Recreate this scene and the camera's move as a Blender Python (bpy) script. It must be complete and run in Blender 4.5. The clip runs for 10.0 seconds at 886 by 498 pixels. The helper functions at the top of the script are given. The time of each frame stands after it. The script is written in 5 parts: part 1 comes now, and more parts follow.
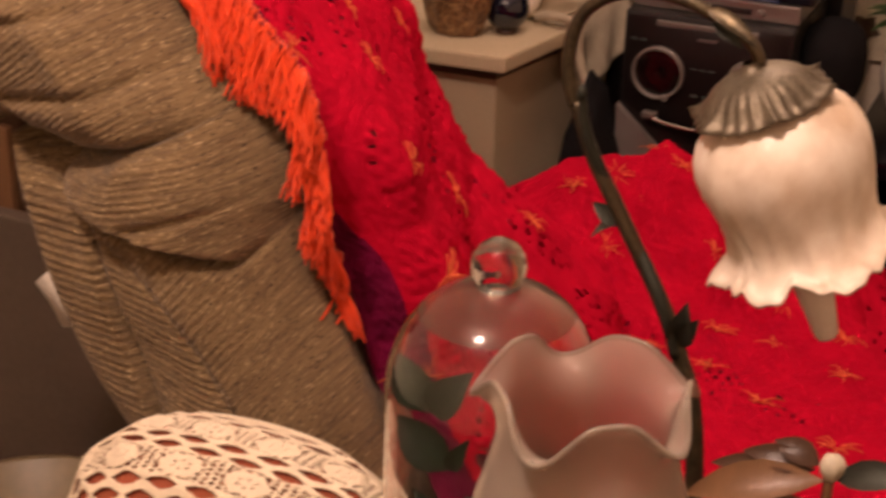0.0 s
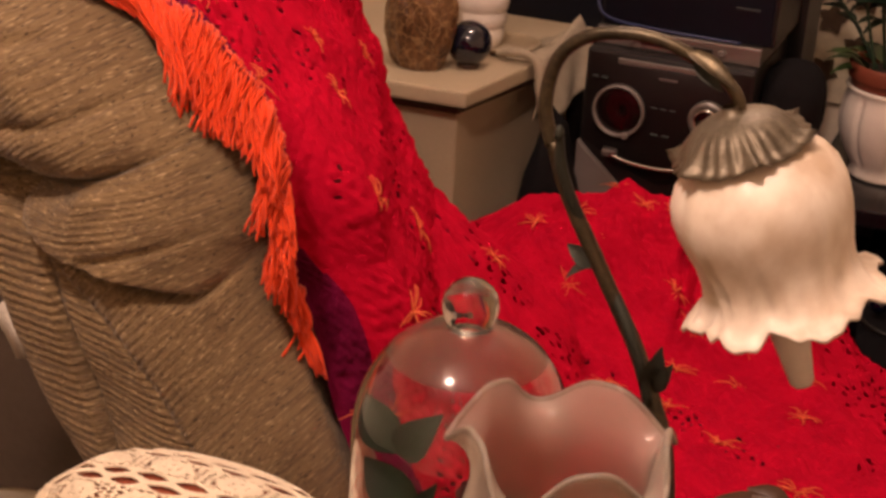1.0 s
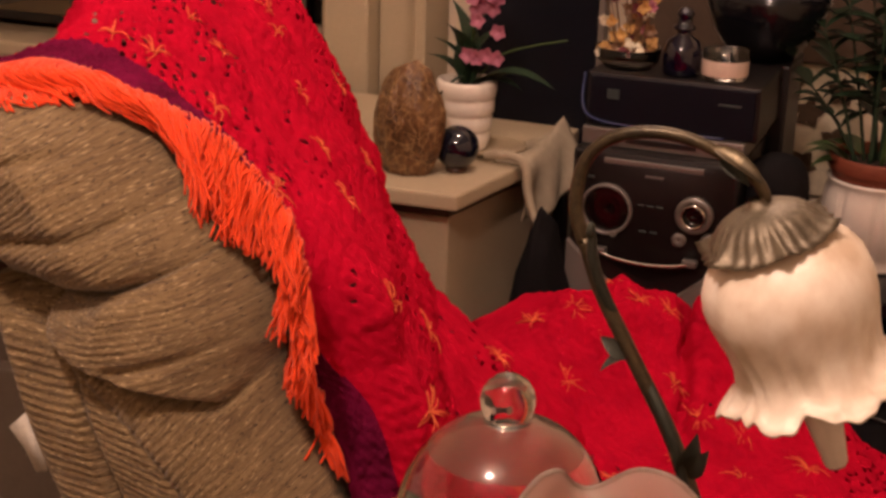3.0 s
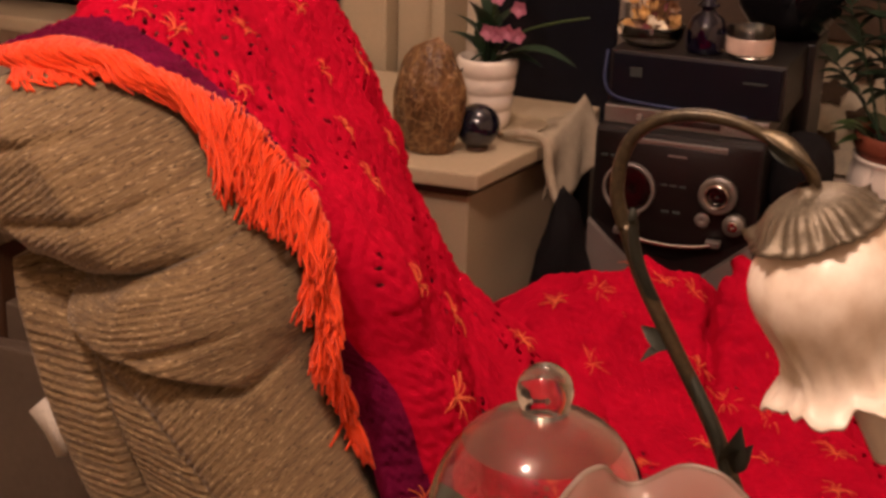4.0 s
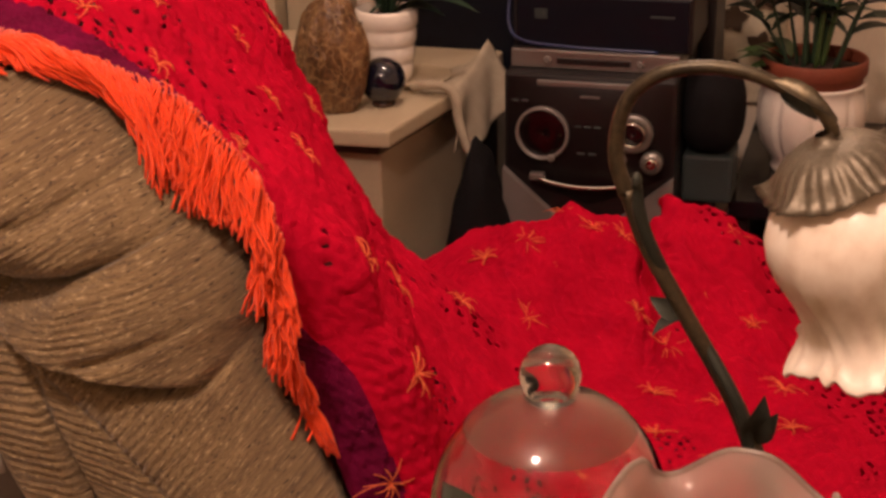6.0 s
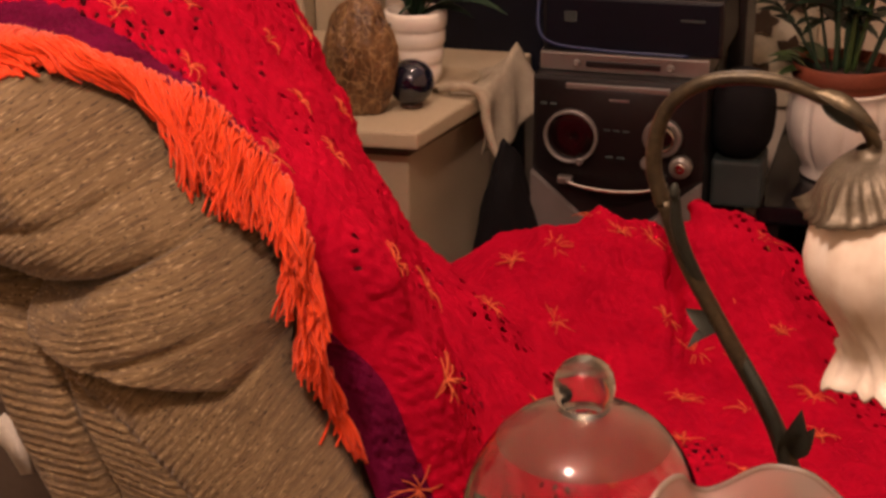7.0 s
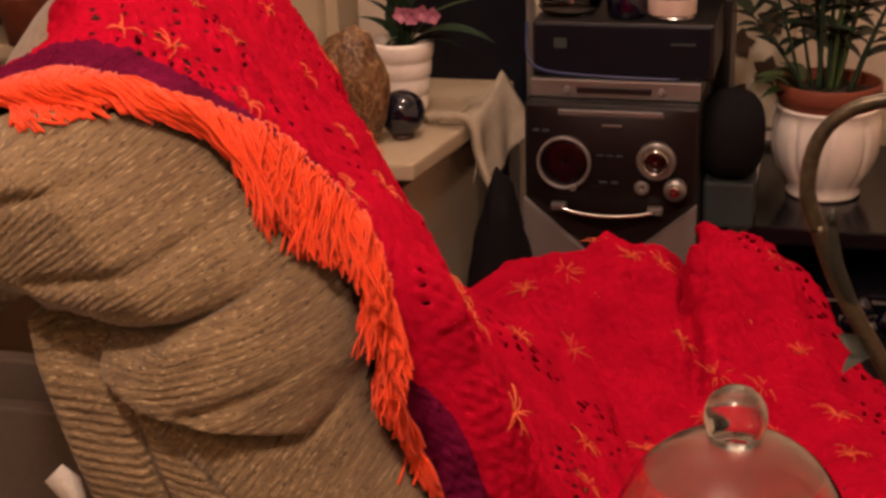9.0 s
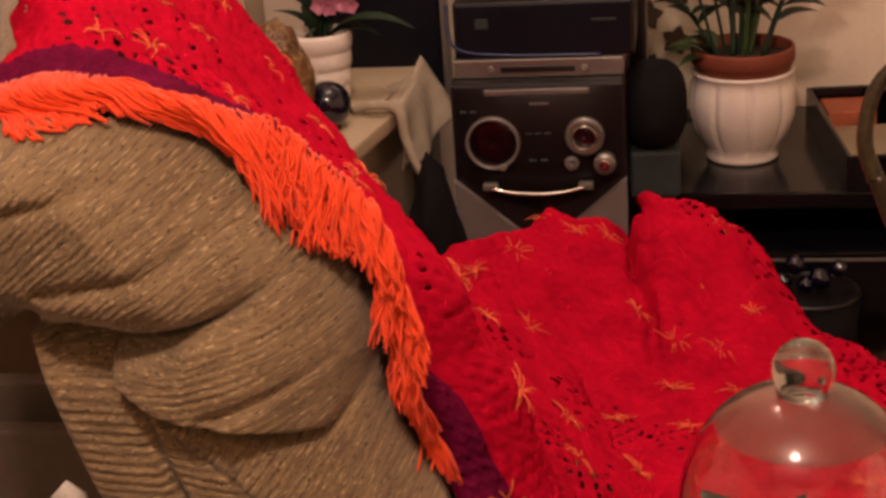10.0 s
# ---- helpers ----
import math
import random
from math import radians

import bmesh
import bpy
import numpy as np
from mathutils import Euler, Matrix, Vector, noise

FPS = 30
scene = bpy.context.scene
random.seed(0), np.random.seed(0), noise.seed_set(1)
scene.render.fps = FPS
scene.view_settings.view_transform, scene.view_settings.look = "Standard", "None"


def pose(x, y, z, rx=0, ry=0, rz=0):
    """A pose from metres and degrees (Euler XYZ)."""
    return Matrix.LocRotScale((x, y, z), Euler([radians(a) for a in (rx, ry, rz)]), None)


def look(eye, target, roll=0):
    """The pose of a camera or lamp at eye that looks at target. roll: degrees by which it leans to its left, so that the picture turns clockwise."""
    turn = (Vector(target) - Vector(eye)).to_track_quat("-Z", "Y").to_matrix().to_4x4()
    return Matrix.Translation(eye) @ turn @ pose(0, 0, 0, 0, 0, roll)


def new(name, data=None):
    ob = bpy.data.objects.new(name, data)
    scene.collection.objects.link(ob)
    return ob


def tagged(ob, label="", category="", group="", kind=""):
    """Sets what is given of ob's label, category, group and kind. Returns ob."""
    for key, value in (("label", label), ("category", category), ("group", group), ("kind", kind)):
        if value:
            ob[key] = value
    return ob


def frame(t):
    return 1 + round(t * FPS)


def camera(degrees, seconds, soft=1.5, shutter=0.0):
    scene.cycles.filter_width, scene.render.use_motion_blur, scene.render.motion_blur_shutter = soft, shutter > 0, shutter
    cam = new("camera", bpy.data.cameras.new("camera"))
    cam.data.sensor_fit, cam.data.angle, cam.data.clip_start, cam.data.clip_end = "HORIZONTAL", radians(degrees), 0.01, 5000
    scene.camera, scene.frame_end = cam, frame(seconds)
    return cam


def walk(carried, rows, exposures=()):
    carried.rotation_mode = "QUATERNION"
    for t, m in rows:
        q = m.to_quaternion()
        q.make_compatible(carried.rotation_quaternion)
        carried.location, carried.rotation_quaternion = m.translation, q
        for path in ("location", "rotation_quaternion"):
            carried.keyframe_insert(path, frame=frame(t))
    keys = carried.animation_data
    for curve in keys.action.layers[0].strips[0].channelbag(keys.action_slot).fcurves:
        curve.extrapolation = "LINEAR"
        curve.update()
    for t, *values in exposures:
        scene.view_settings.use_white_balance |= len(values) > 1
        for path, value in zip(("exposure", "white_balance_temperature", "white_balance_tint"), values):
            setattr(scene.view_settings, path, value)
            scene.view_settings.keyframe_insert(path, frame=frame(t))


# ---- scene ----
cam = camera(32.9, 10.0, soft=3.1, shutter=0.5)
PATH = [
    (0, (0.63, -0.326, 1.223), (-0.114, 1.336, 0.396), 1.5),
    (0.5, (0.625, -0.315, 1.22), (-0.039, 1.393, 0.419), 3.1),
    (1, (0.614, -0.318, 1.221), (-0.079, 1.386, 0.435), 3.3),
    (1.5, (0.606, -0.329, 1.225), (-0.092, 1.391, 0.479), 2.7),
    (2, (0.602, -0.338, 1.226), (-0.101, 1.406, 0.546), 2.1),
    (3.5, (0.58, -0.356, 1.225), (-0.099, 1.408, 0.571), 1.7),
    (4, (0.57, -0.334, 1.222), (-0.123, 1.412, 0.537), 1.7),
    (4.5, (0.577, -0.293, 1.224), (-0.175, 1.422, 0.524), 2.2),
    (5, (0.552, -0.284, 1.217), (-0.133, 1.449, 0.493), 0.1),
    (5.5, (0.504, -0.29, 1.215), (-0.024, 1.488, 0.466), -1.3),
    (7, (0.49, -0.283, 1.218), (-0.078, 1.481, 0.467), -1.0),
    (7.5, (0.438, -0.301, 1.213), (0.071, 1.523, 0.478), -3.5),
    (8, (0.402, -0.31, 1.219), (0.024, 1.508, 0.476), -2.1),
    (8.5, (0.407, -0.289, 1.224), (-0.029, 1.529, 0.514), 0.5),
    (9, (0.384, -0.298, 1.218), (-0.095, 1.506, 0.5), -1.8),
    (9.5, (0.335, -0.3, 1.217), (-0.036, 1.526, 0.49), -2.6),
    (10, (0.295, -0.314, 1.216), (-0.025, 1.517, 0.478), -4.2),
]
walk(cam, [(t, look(eye, target, roll)) for t, eye, target, roll in PATH])

# ---- light: one warm ceiling lamp behind the viewer, an added wall fill, dark evening outside ----
world = bpy.data.worlds.new("evening")
scene.world = world
world.use_nodes = True
world.node_tree.nodes["Background"].inputs["Color"].default_value = (0.010, 0.012, 0.018, 1)
world.node_tree.nodes["Background"].inputs["Strength"].default_value = 0.3
scene.view_settings.exposure = 0.0
LAMP = (0.15, -0.28, 2.20)
# fill added to brighten the back wall; no second lamp is known there
WALL_FILL = (0.10, 1.50, 2.20)
bulb = bpy.data.lights.new("ceiling_bulb", "POINT")
bulb.shadow_soft_size, bulb.energy, bulb.color = 0.07, 70, (1.0, 0.69, 0.575)
new("ceiling_bulb", bulb).location = LAMP
fill_bulb = bulb.copy()
fill_bulb.energy = 27
new("wall_side_bulb", fill_bulb).location = WALL_FILL


# ---- materials ----
def mat(name, color, rough=0.6, metal=0.0, var=0.25, scale=30.0, fine=250.0, bump=0.15, depth=0.002, spec=0.5, dark=None, coords="Object", sheen=0.0, coat=0.0, stretch=(1, 1, 1)):
    """A surface with colour variation and relief at two scales."""
    m = bpy.data.materials.new(name)
    m.use_nodes = True
    n, l = m.node_tree.nodes, m.node_tree.links
    b = n["Principled BSDF"]
    tc, mp = n.new("ShaderNodeTexCoord"), n.new("ShaderNodeMapping")
    mp.inputs["Scale"].default_value = stretch
    l.new(tc.outputs[coords], mp.inputs["Vector"])
    big, small = n.new("ShaderNodeTexNoise"), n.new("ShaderNodeTexNoise")
    big.inputs["Scale"].default_value, big.inputs["Detail"].default_value = scale, 5
    small.inputs["Scale"].default_value, small.inputs["Detail"].default_value = fine, 3
    for t in (big, small):
        l.new(mp.outputs[0], t.inputs["Vector"])
    mix = n.new("ShaderNodeMix")
    mix.data_type = "FLOAT"
    mix.inputs[0].default_value = 0.4
    l.new(big.outputs["Fac"], mix.inputs[2]), l.new(small.outputs["Fac"], mix.inputs[3])
    ramp = n.new("ShaderNodeValToRGB")
    d = dark or tuple(c * (1 - var) for c in color)
    ramp.color_ramp.elements[0].position, ramp.color_ramp.elements[1].position = 0.35, 0.65
    ramp.color_ramp.elements[0].color, ramp.color_ramp.elements[1].color = (*d, 1), (*color, 1)
    l.new(mix.outputs[0], ramp.inputs[0]), l.new(ramp.outputs[0], b.inputs["Base Color"])
    bp = n.new("ShaderNodeBump")
    bp.inputs["Strength"].default_value, bp.inputs["Distance"].default_value = bump, depth
    l.new(small.outputs["Fac"], bp.inputs["Height"]), l.new(bp.outputs[0], b.inputs["Normal"])
    b.inputs["Roughness"].default_value, b.inputs["Metallic"].default_value = rough, metal
    b.inputs["Specular IOR Level"].default_value = spec
    b.inputs["Sheen Weight"].default_value, b.inputs["Coat Weight"].default_value = sheen, coat
    return m


def glass(name, color=(1, 1, 1), rough=0.0, ior=1.45, trans=1.0):
    m = bpy.data.materials.new(name)
    m.use_nodes = True
    b = m.node_tree.nodes["Principled BSDF"]
    b.inputs["Base Color"].default_value = (*color, 1)
    b.inputs["Roughness"].default_value, b.inputs["IOR"].default_value = rough, ior
    b.inputs["Transmission Weight"].default_value = trans
    return m


def velour():
    """Ribbed chenille: tan yarn with pale threads along the ribs and dark flecks, laid out by the ribs' own map."""
    m = bpy.data.materials.new("ribbed_chenille")
    m.use_nodes = True
    n, l = m.node_tree.nodes, m.node_tree.links
    b = n["Principled BSDF"]
    uv = n.new("ShaderNodeUVMap")
    uv.uv_map = "ribs"

    def field(sx, sy, scale, detail, lo, hi):
        mp, t, r = n.new("ShaderNodeMapping"), n.new("ShaderNodeTexNoise"), n.new("ShaderNodeMapRange")
        mp.inputs["Scale"].default_value = (sx, sy, 1)
        t.inputs["Scale"].default_value, t.inputs["Detail"].default_value = scale, detail
        r.inputs[1].default_value, r.inputs[2].default_value = lo, hi
        l.new(uv.outputs[0], mp.inputs[0]), l.new(mp.outputs[0], t.inputs["Vector"]), l.new(t.outputs["Fac"], r.inputs[0])
        return r.outputs[0]

    def blend(fac, a, c):
        x = n.new("ShaderNodeMix")
        x.data_type = "RGBA"
        l.new(fac, x.inputs[0])
        for sock, v in ((x.inputs[6], a), (x.inputs[7], c)):
            l.new(v, sock) if hasattr(v, "is_linked") else setattr(sock, "default_value", (*v, 1))
        return x.outputs[2]

    base = blend(field(1, 1, 14, 4, 0.35, 0.65), (0.184, 0.122, 0.059), (0.240, 0.163, 0.080))
    base = blend(field(0.10, 1, 360, 2, 0.45, 0.70), base, (0.115, 0.074, 0.038))
    base = blend(field(0.22, 1, 640, 1, 0.61, 0.70), base, (0.42, 0.31, 0.17))
    base = blend(field(0.55, 1, 520, 1, 0.63, 0.69), base, (0.045, 0.028, 0.015))
    l.new(base, b.inputs["Base Color"])
    bp = n.new("ShaderNodeBump")
    bp.inputs["Strength"].default_value, bp.inputs["Distance"].default_value = 0.8, 0.0014
    l.new(field(0.35, 1, 640, 3, 0.2, 0.8), bp.inputs["Height"]), l.new(bp.outputs[0], b.inputs["Normal"])
    b.inputs["Roughness"].default_value, b.inputs["Sheen Weight"].default_value = 0.85, 0.25
    b.inputs["Specular IOR Level"].default_value = 0.2
    return m


def veined_stone():
    """Dark brown agate with a web of pale veins."""
    m = mat("brown_agate", (0.23, 0.115, 0.042), 0.32, dark=(0.050, 0.020, 0.008), scale=40, fine=170, bump=0.8, depth=0.005, stretch=(1, 1, 0.6))
    n, l = m.node_tree.nodes, m.node_tree.links
    b = n["Principled BSDF"]
    tc, wob, add, v, lo, mix = (n.new(k) for k in ("ShaderNodeTexCoord", "ShaderNodeTexNoise", "ShaderNodeMixRGB", "ShaderNodeTexVoronoi", "ShaderNodeMapRange", "ShaderNodeMixRGB"))
    wob.inputs["Scale"].default_value, add.inputs[0].default_value = 30, 0.06
    v.feature = "DISTANCE_TO_EDGE"
    v.inputs["Scale"].default_value = 40
    lo.inputs[1].default_value, lo.inputs[2].default_value, lo.inputs[3].default_value, lo.inputs[4].default_value = 0.0, 0.07, 0.45, 0.0
    l.new(tc.outputs["Object"], wob.inputs["Vector"]), l.new(tc.outputs["Object"], add.inputs[1]), l.new(wob.outputs["Color"], add.inputs[2])
    l.new(add.outputs[0], v.inputs["Vector"]), l.new(v.outputs["Distance"], lo.inputs[0]), l.new(lo.outputs[0], mix.inputs[0])
    l.new(b.inputs["Base Color"].links[0].from_socket, mix.inputs[1])
    mix.inputs[2].default_value = (0.52, 0.34, 0.16, 1)
    l.new(mix.outputs[0], b.inputs["Base Color"])
    return m


M = dict(
    wall=mat("wall_paint", (0.88, 0.76, 0.60), 0.8, var=0.12, scale=5, fine=90, bump=0.25),
    ceiling=mat("ceiling_paint", (0.75, 0.72, 0.66), 0.85, var=0.05, scale=4, fine=120),
    floor=mat("carpet", (0.10, 0.055, 0.032), 0.95, scale=8, fine=600, bump=0.5, depth=0.004),
    cream=mat("cream_paint", (0.50, 0.41, 0.275), 0.5, var=0.10, scale=7, fine=140, bump=0.12),
    chenille=velour(),
    red=mat("red_wool", (0.50, 0.004, 0.026), 0.9, dark=(0.36, 0.003, 0.019), scale=22, fine=600, bump=0.7, depth=0.002, spec=0.015),
    purple=mat("purple_wool", (0.21, 0.006, 0.052), 0.9, dark=(0.085, 0.003, 0.020), scale=22, fine=700, bump=0.9, depth=0.002, spec=0.05),
    orange=mat("orange_yarn", (0.90, 0.075, 0.010), 0.8, dark=(0.75, 0.05, 0.006), scale=60, fine=1500, bump=0.6, depth=0.0006, spec=0.2, sheen=0.2),
    star=mat("amber_yarn", (0.84, 0.20, 0.075), 0.85, dark=(0.68, 0.12, 0.045), scale=60, fine=1500, bump=0.6, depth=0.0006, spec=0.2),
    bronze=mat("aged_bronze", (0.115, 0.088, 0.050), 0.42, 0.8, dark=(0.045, 0.038, 0.026), scale=40, fine=300, bump=0.25, depth=0.001),
    cap=mat("worn_bronze", (0.175, 0.145, 0.100), 0.50, 0.6, dark=(0.10, 0.08, 0.053), scale=60, fine=400, bump=0.25, depth=0.001),
    verdigris=mat("dark_patina", (0.040, 0.043, 0.031), 0.55, 0.5, scale=60, fine=400, bump=0.3, depth=0.001),
    alabaster=mat("marbled_glass", (0.88, 0.80, 0.68), 0.42, dark=(0.56, 0.43, 0.30), var=0.2, scale=26, fine=70, bump=0.05, stretch=(1.0, 1.0, 0.75)),
    frosted=None,
    clear=glass("clear_glass", (0.97, 0.98, 0.97)),
    leaf=mat("dark_leaf", (0.014, 0.040, 0.016), 0.55, scale=40, fine=200),
    leaf2=mat("green_leaf", (0.045, 0.085, 0.022), 0.42, scale=30, fine=200),
    rose=mat("dark_rose_petals", (0.12, 0.006, 0.012), 0.6, scale=60, fine=300),
    lace=mat("cream_lace_thread", (0.80, 0.68, 0.50), 0.85, var=0.12, scale=80, fine=900, bump=0.6, depth=0.0008),
    terracloth=mat("terracotta_cloth", (0.36, 0.085, 0.035), 0.85, scale=30, fine=700, bump=0.4),
    wood=mat("dark_wood", (0.075, 0.035, 0.018), 0.38, scale=6, fine=90, stretch=(1, 8, 1), bump=0.2),
    midwood=mat("brown_wood", (0.20, 0.10, 0.045), 0.42, scale=6, fine=90, stretch=(8, 1, 1), bump=0.2),
    stone=veined_stone(),
    sphere=mat("dark_blue_glass", (0.006, 0.007, 0.016), 0.06, scale=20, fine=60, bump=0.0, coat=0.6),
    white=mat("white_ceramic", (0.84, 0.76, 0.67), 0.22, var=0.06, scale=12, fine=80, bump=0.04, coat=0.4),
    terracotta=mat("terracotta_clay", (0.23, 0.052, 0.022), 0.7, scale=30, fine=220, bump=0.3),
    soil=mat("potting_soil", (0.030, 0.018, 0.010), 0.95, scale=80, fine=300, bump=1.0, depth=0.004),
    black=mat("black_plastic", (0.008, 0.007, 0.007), 0.40, scale=30, fine=500, bump=0.05),
    gloss=mat("black_gloss", (0.006, 0.006, 0.008), 0.16, scale=10, fine=80, bump=0.03, spec=0.4),
    navy=mat("navy_black_front", (0.004, 0.005, 0.010), 0.45, scale=10, fine=80, bump=0.03, spec=0.18),
    felt=mat("black_cloth", (0.010, 0.009, 0.010), 0.95, scale=30, fine=500, bump=0.4, spec=0.1),
    panel=mat("dark_hifi_panel", (0.010, 0.0075, 0.0075), 0.36, 0.0, scale=20, fine=300, bump=0.05, spec=0.28),
    silver=mat("silver_plastic", (0.27, 0.255, 0.235), 0.40, 0.7, var=0.1, scale=30, fine=400, bump=0.04),
    greyp=mat("grey_plastic", (0.20, 0.175, 0.16), 0.45, 0.2, var=0.1, scale=30, fine=400, bump=0.04),
    chrome=mat("chrome", (0.70, 0.66, 0.60), 0.12, 1.0, var=0.05, scale=30, fine=200, bump=0.0),
    window_red=mat("dark_red_lens", (0.007, 0.0025, 0.003), 0.22, scale=30, fine=200, bump=0.0, coat=0.5),
    # brown that stands in for shade on the wall and under the cupboard top
    shade_brown=mat("shade_brown_sheet", (0.085, 0.052, 0.030), 0.7, scale=6, fine=120, bump=0.15),
    bulbglass=mat("frosted_bulb", (0.80, 0.70, 0.60), 0.4, var=0.1, scale=30, fine=200, bump=0.03),
    taupe=mat("taupe_board", (0.115, 0.085, 0.062), 0.6, scale=6, fine=120, bump=0.15),
    teal=mat("dark_teal_card", (0.030, 0.042, 0.040), 0.6, scale=20, fine=200),
    blue=mat("blue_plastic", (0.010, 0.020, 0.085), 0.4, scale=20, fine=200),
    cobalt=mat("cobalt_bottle", (0.002, 0.002, 0.012), 0.06, scale=20, fine=60, bump=0.0, coat=0.5),
    linen=mat("beige_linen", (0.43, 0.36, 0.26), 0.85, scale=40, fine=900, bump=0.4, depth=0.001),
    wax=mat("pink_wax", (0.66, 0.52, 0.43), 0.5, scale=40, fine=300),
    pink=mat("orchid_pink", (0.52, 0.20, 0.28), 0.6, dark=(0.30, 0.07, 0.13), scale=60, fine=300),
    petal=mat("dried_petals", (0.62, 0.38, 0.12), 0.7, dark=(0.30, 0.13, 0.04), scale=70, fine=300),
    pale=mat("pale_petals", (0.70, 0.62, 0.46), 0.6, scale=60, fine=300),
    night=mat("night_glass", (0.010, 0.011, 0.010), 0.06, scale=3, fine=20, bump=0.0),
    curtain=mat("grey_net_curtain", (0.20, 0.17, 0.125), 0.9, scale=10, fine=600, bump=0.4, stretch=(3, 3, 0.4)),
    olive=mat("beige_enamel", (0.25, 0.19, 0.11), 0.4, scale=10, fine=90),
    card=mat("orange_card", (0.46, 0.12, 0.05), 0.6, scale=30, fine=200),
    tag=mat("white_tag", (0.72, 0.66, 0.56), 0.8, scale=60, fine=400),
    glow=None,
)
fm = glass("frosted_glass", (0.67, 0.59, 0.50), 0.36, 1.14, 0.74)
fm.node_tree.nodes["Principled BSDF"].inputs["Coat Weight"].default_value = 0.6
fm.node_tree.nodes["Principled BSDF"].inputs["Coat Roughness"].default_value = 0.08
M["frosted"] = fm
lm = glass("lip_glass", (0.80, 0.73, 0.64), 0.10, 1.3, 0.85)
M["lipglass"] = lm
# beige glass whose tint imitates the room reflected in the dome
M["crown_reflection"] = glass("reflection_tinted_glass", (0.54, 0.46, 0.37), 0.12, 1.35, 0.93)
gm = bpy.data.materials.new("lit_shade")
gm.use_nodes = True
gm.node_tree.nodes["Principled BSDF"].inputs["Emission Color"].default_value = (1.0, 0.66, 0.36, 1)
gm.node_tree.nodes["Principled BSDF"].inputs["Emission Strength"].default_value = 6.0
M["glow"] = gm


# ---- mesh helpers ----
def thing(name, at, label, category, group="", kind=""):
    ob = new(name)
    ob.location = at
    ob.empty_display_size = 0.02
    return tagged(ob, label, category, group, kind)


def part(name, bm, material, parent=None, label="", smooth=True, kind=""):
    """Links a bmesh, or ready mesh data, as one mesh object; its coordinates are the world's unless it has a parent, then the parent's."""
    if isinstance(bm, bmesh.types.BMesh):
        me = bpy.data.meshes.new(name)
        bm.to_mesh(me)
        bm.free()
    else:
        me = bm
    if not me.materials:
        me.materials.append(M[material])
    me.polygons.foreach_set("use_smooth", [smooth] * len(me.polygons))
    ob = new(name, me)
    ob.parent = parent
    return tagged(ob, label=label, kind=kind)


def mesh_from(verts, faces):
    me = bpy.data.meshes.new("m")
    me.from_pydata([tuple(map(float, v)) for v in verts], [], [tuple(map(int, f)) for f in faces])
    me.update()
    return me


def box(x0, x1, y0, y1, z0, z1, r=0.003, bm=None, segments=2):
    bm = bm or bmesh.new()
    out = bmesh.ops.create_cube(bm, size=1.0, matrix=Matrix.Translation(((x0 + x1) / 2, (y0 + y1) / 2, (z0 + z1) / 2)) @ Matrix.Diagonal((x1 - x0, y1 - y0, z1 - z0, 1)))
    if r:
        es = list({e for v in out["verts"] for e in v.link_edges})
        bmesh.ops.bevel(bm, geom=es, offset=r, segments=segments, profile=0.6, affect="EDGES")
    return bm


def lathe(profile, seg=48, shape=None, bm=None, at=(0, 0, 0), close=False):
    """Turns (radius, height) points round z. shape(a, i, r, z) may return a changed (r, z)."""
    bm = bm or bmesh.new()
    rings = []
    for i, (r, z) in enumerate(profile):
        ring = []
        for k in range(seg):
            a = 2 * math.pi * k / seg
            rr, zz = shape(a, i, r, z) if shape else (r, z)
            ring.append(bm.verts.new((at[0] + rr * math.cos(a), at[1] + rr * math.sin(a), at[2] + zz)))
        rings.append(ring)
    for a, b in zip(rings, rings[1:]):
        for k in range(seg):
            bm.faces.new((a[k], a[(k + 1) % seg], b[(k + 1) % seg], b[k]))
    if close:
        bm.faces.new(list(reversed(rings[0])))
        bm.faces.new(rings[-1])
    bmesh.ops.recalc_face_normals(bm, faces=bm.faces)
    return bm


def shell(profile, t):
    """A closed wall of thickness t: the profile and its inner side."""
    p = np.array(profile, float)
    d = np.gradient(p, axis=0)
    d /= np.maximum(np.linalg.norm(d, axis=1, keepdims=True), 1e-9)
    inner = p + np.stack([-d[:, 1], d[:, 0]], -1) * t
    inner[:, 0] = np.maximum(inner[:, 0], 0.0003)
    return [tuple(q) for q in p] + [tuple(q) for q in inner[::-1]] + [tuple(p[0])]


def smooth_path(pts, n=8):
    """Catmull-Rom through the points."""
    p = [np.array(q, float) for q in pts]
    p = [2 * p[0] - p[1]] + p + [2 * p[-1] - p[-2]]
    out = []
    for i in range(1, len(p) - 2):
        for k in range(n):
            t = k / n
            out.append(0.5 * (2 * p[i] + (p[i + 1] - p[i - 1]) * t + (2 * p[i - 1] - 5 * p[i] + 4 * p[i + 1] - p[i + 2]) * t * t + (3 * p[i] - p[i - 1] - 3 * p[i + 1] + p[i + 2]) * t ** 3))
    out.append(p[-2])
    return out


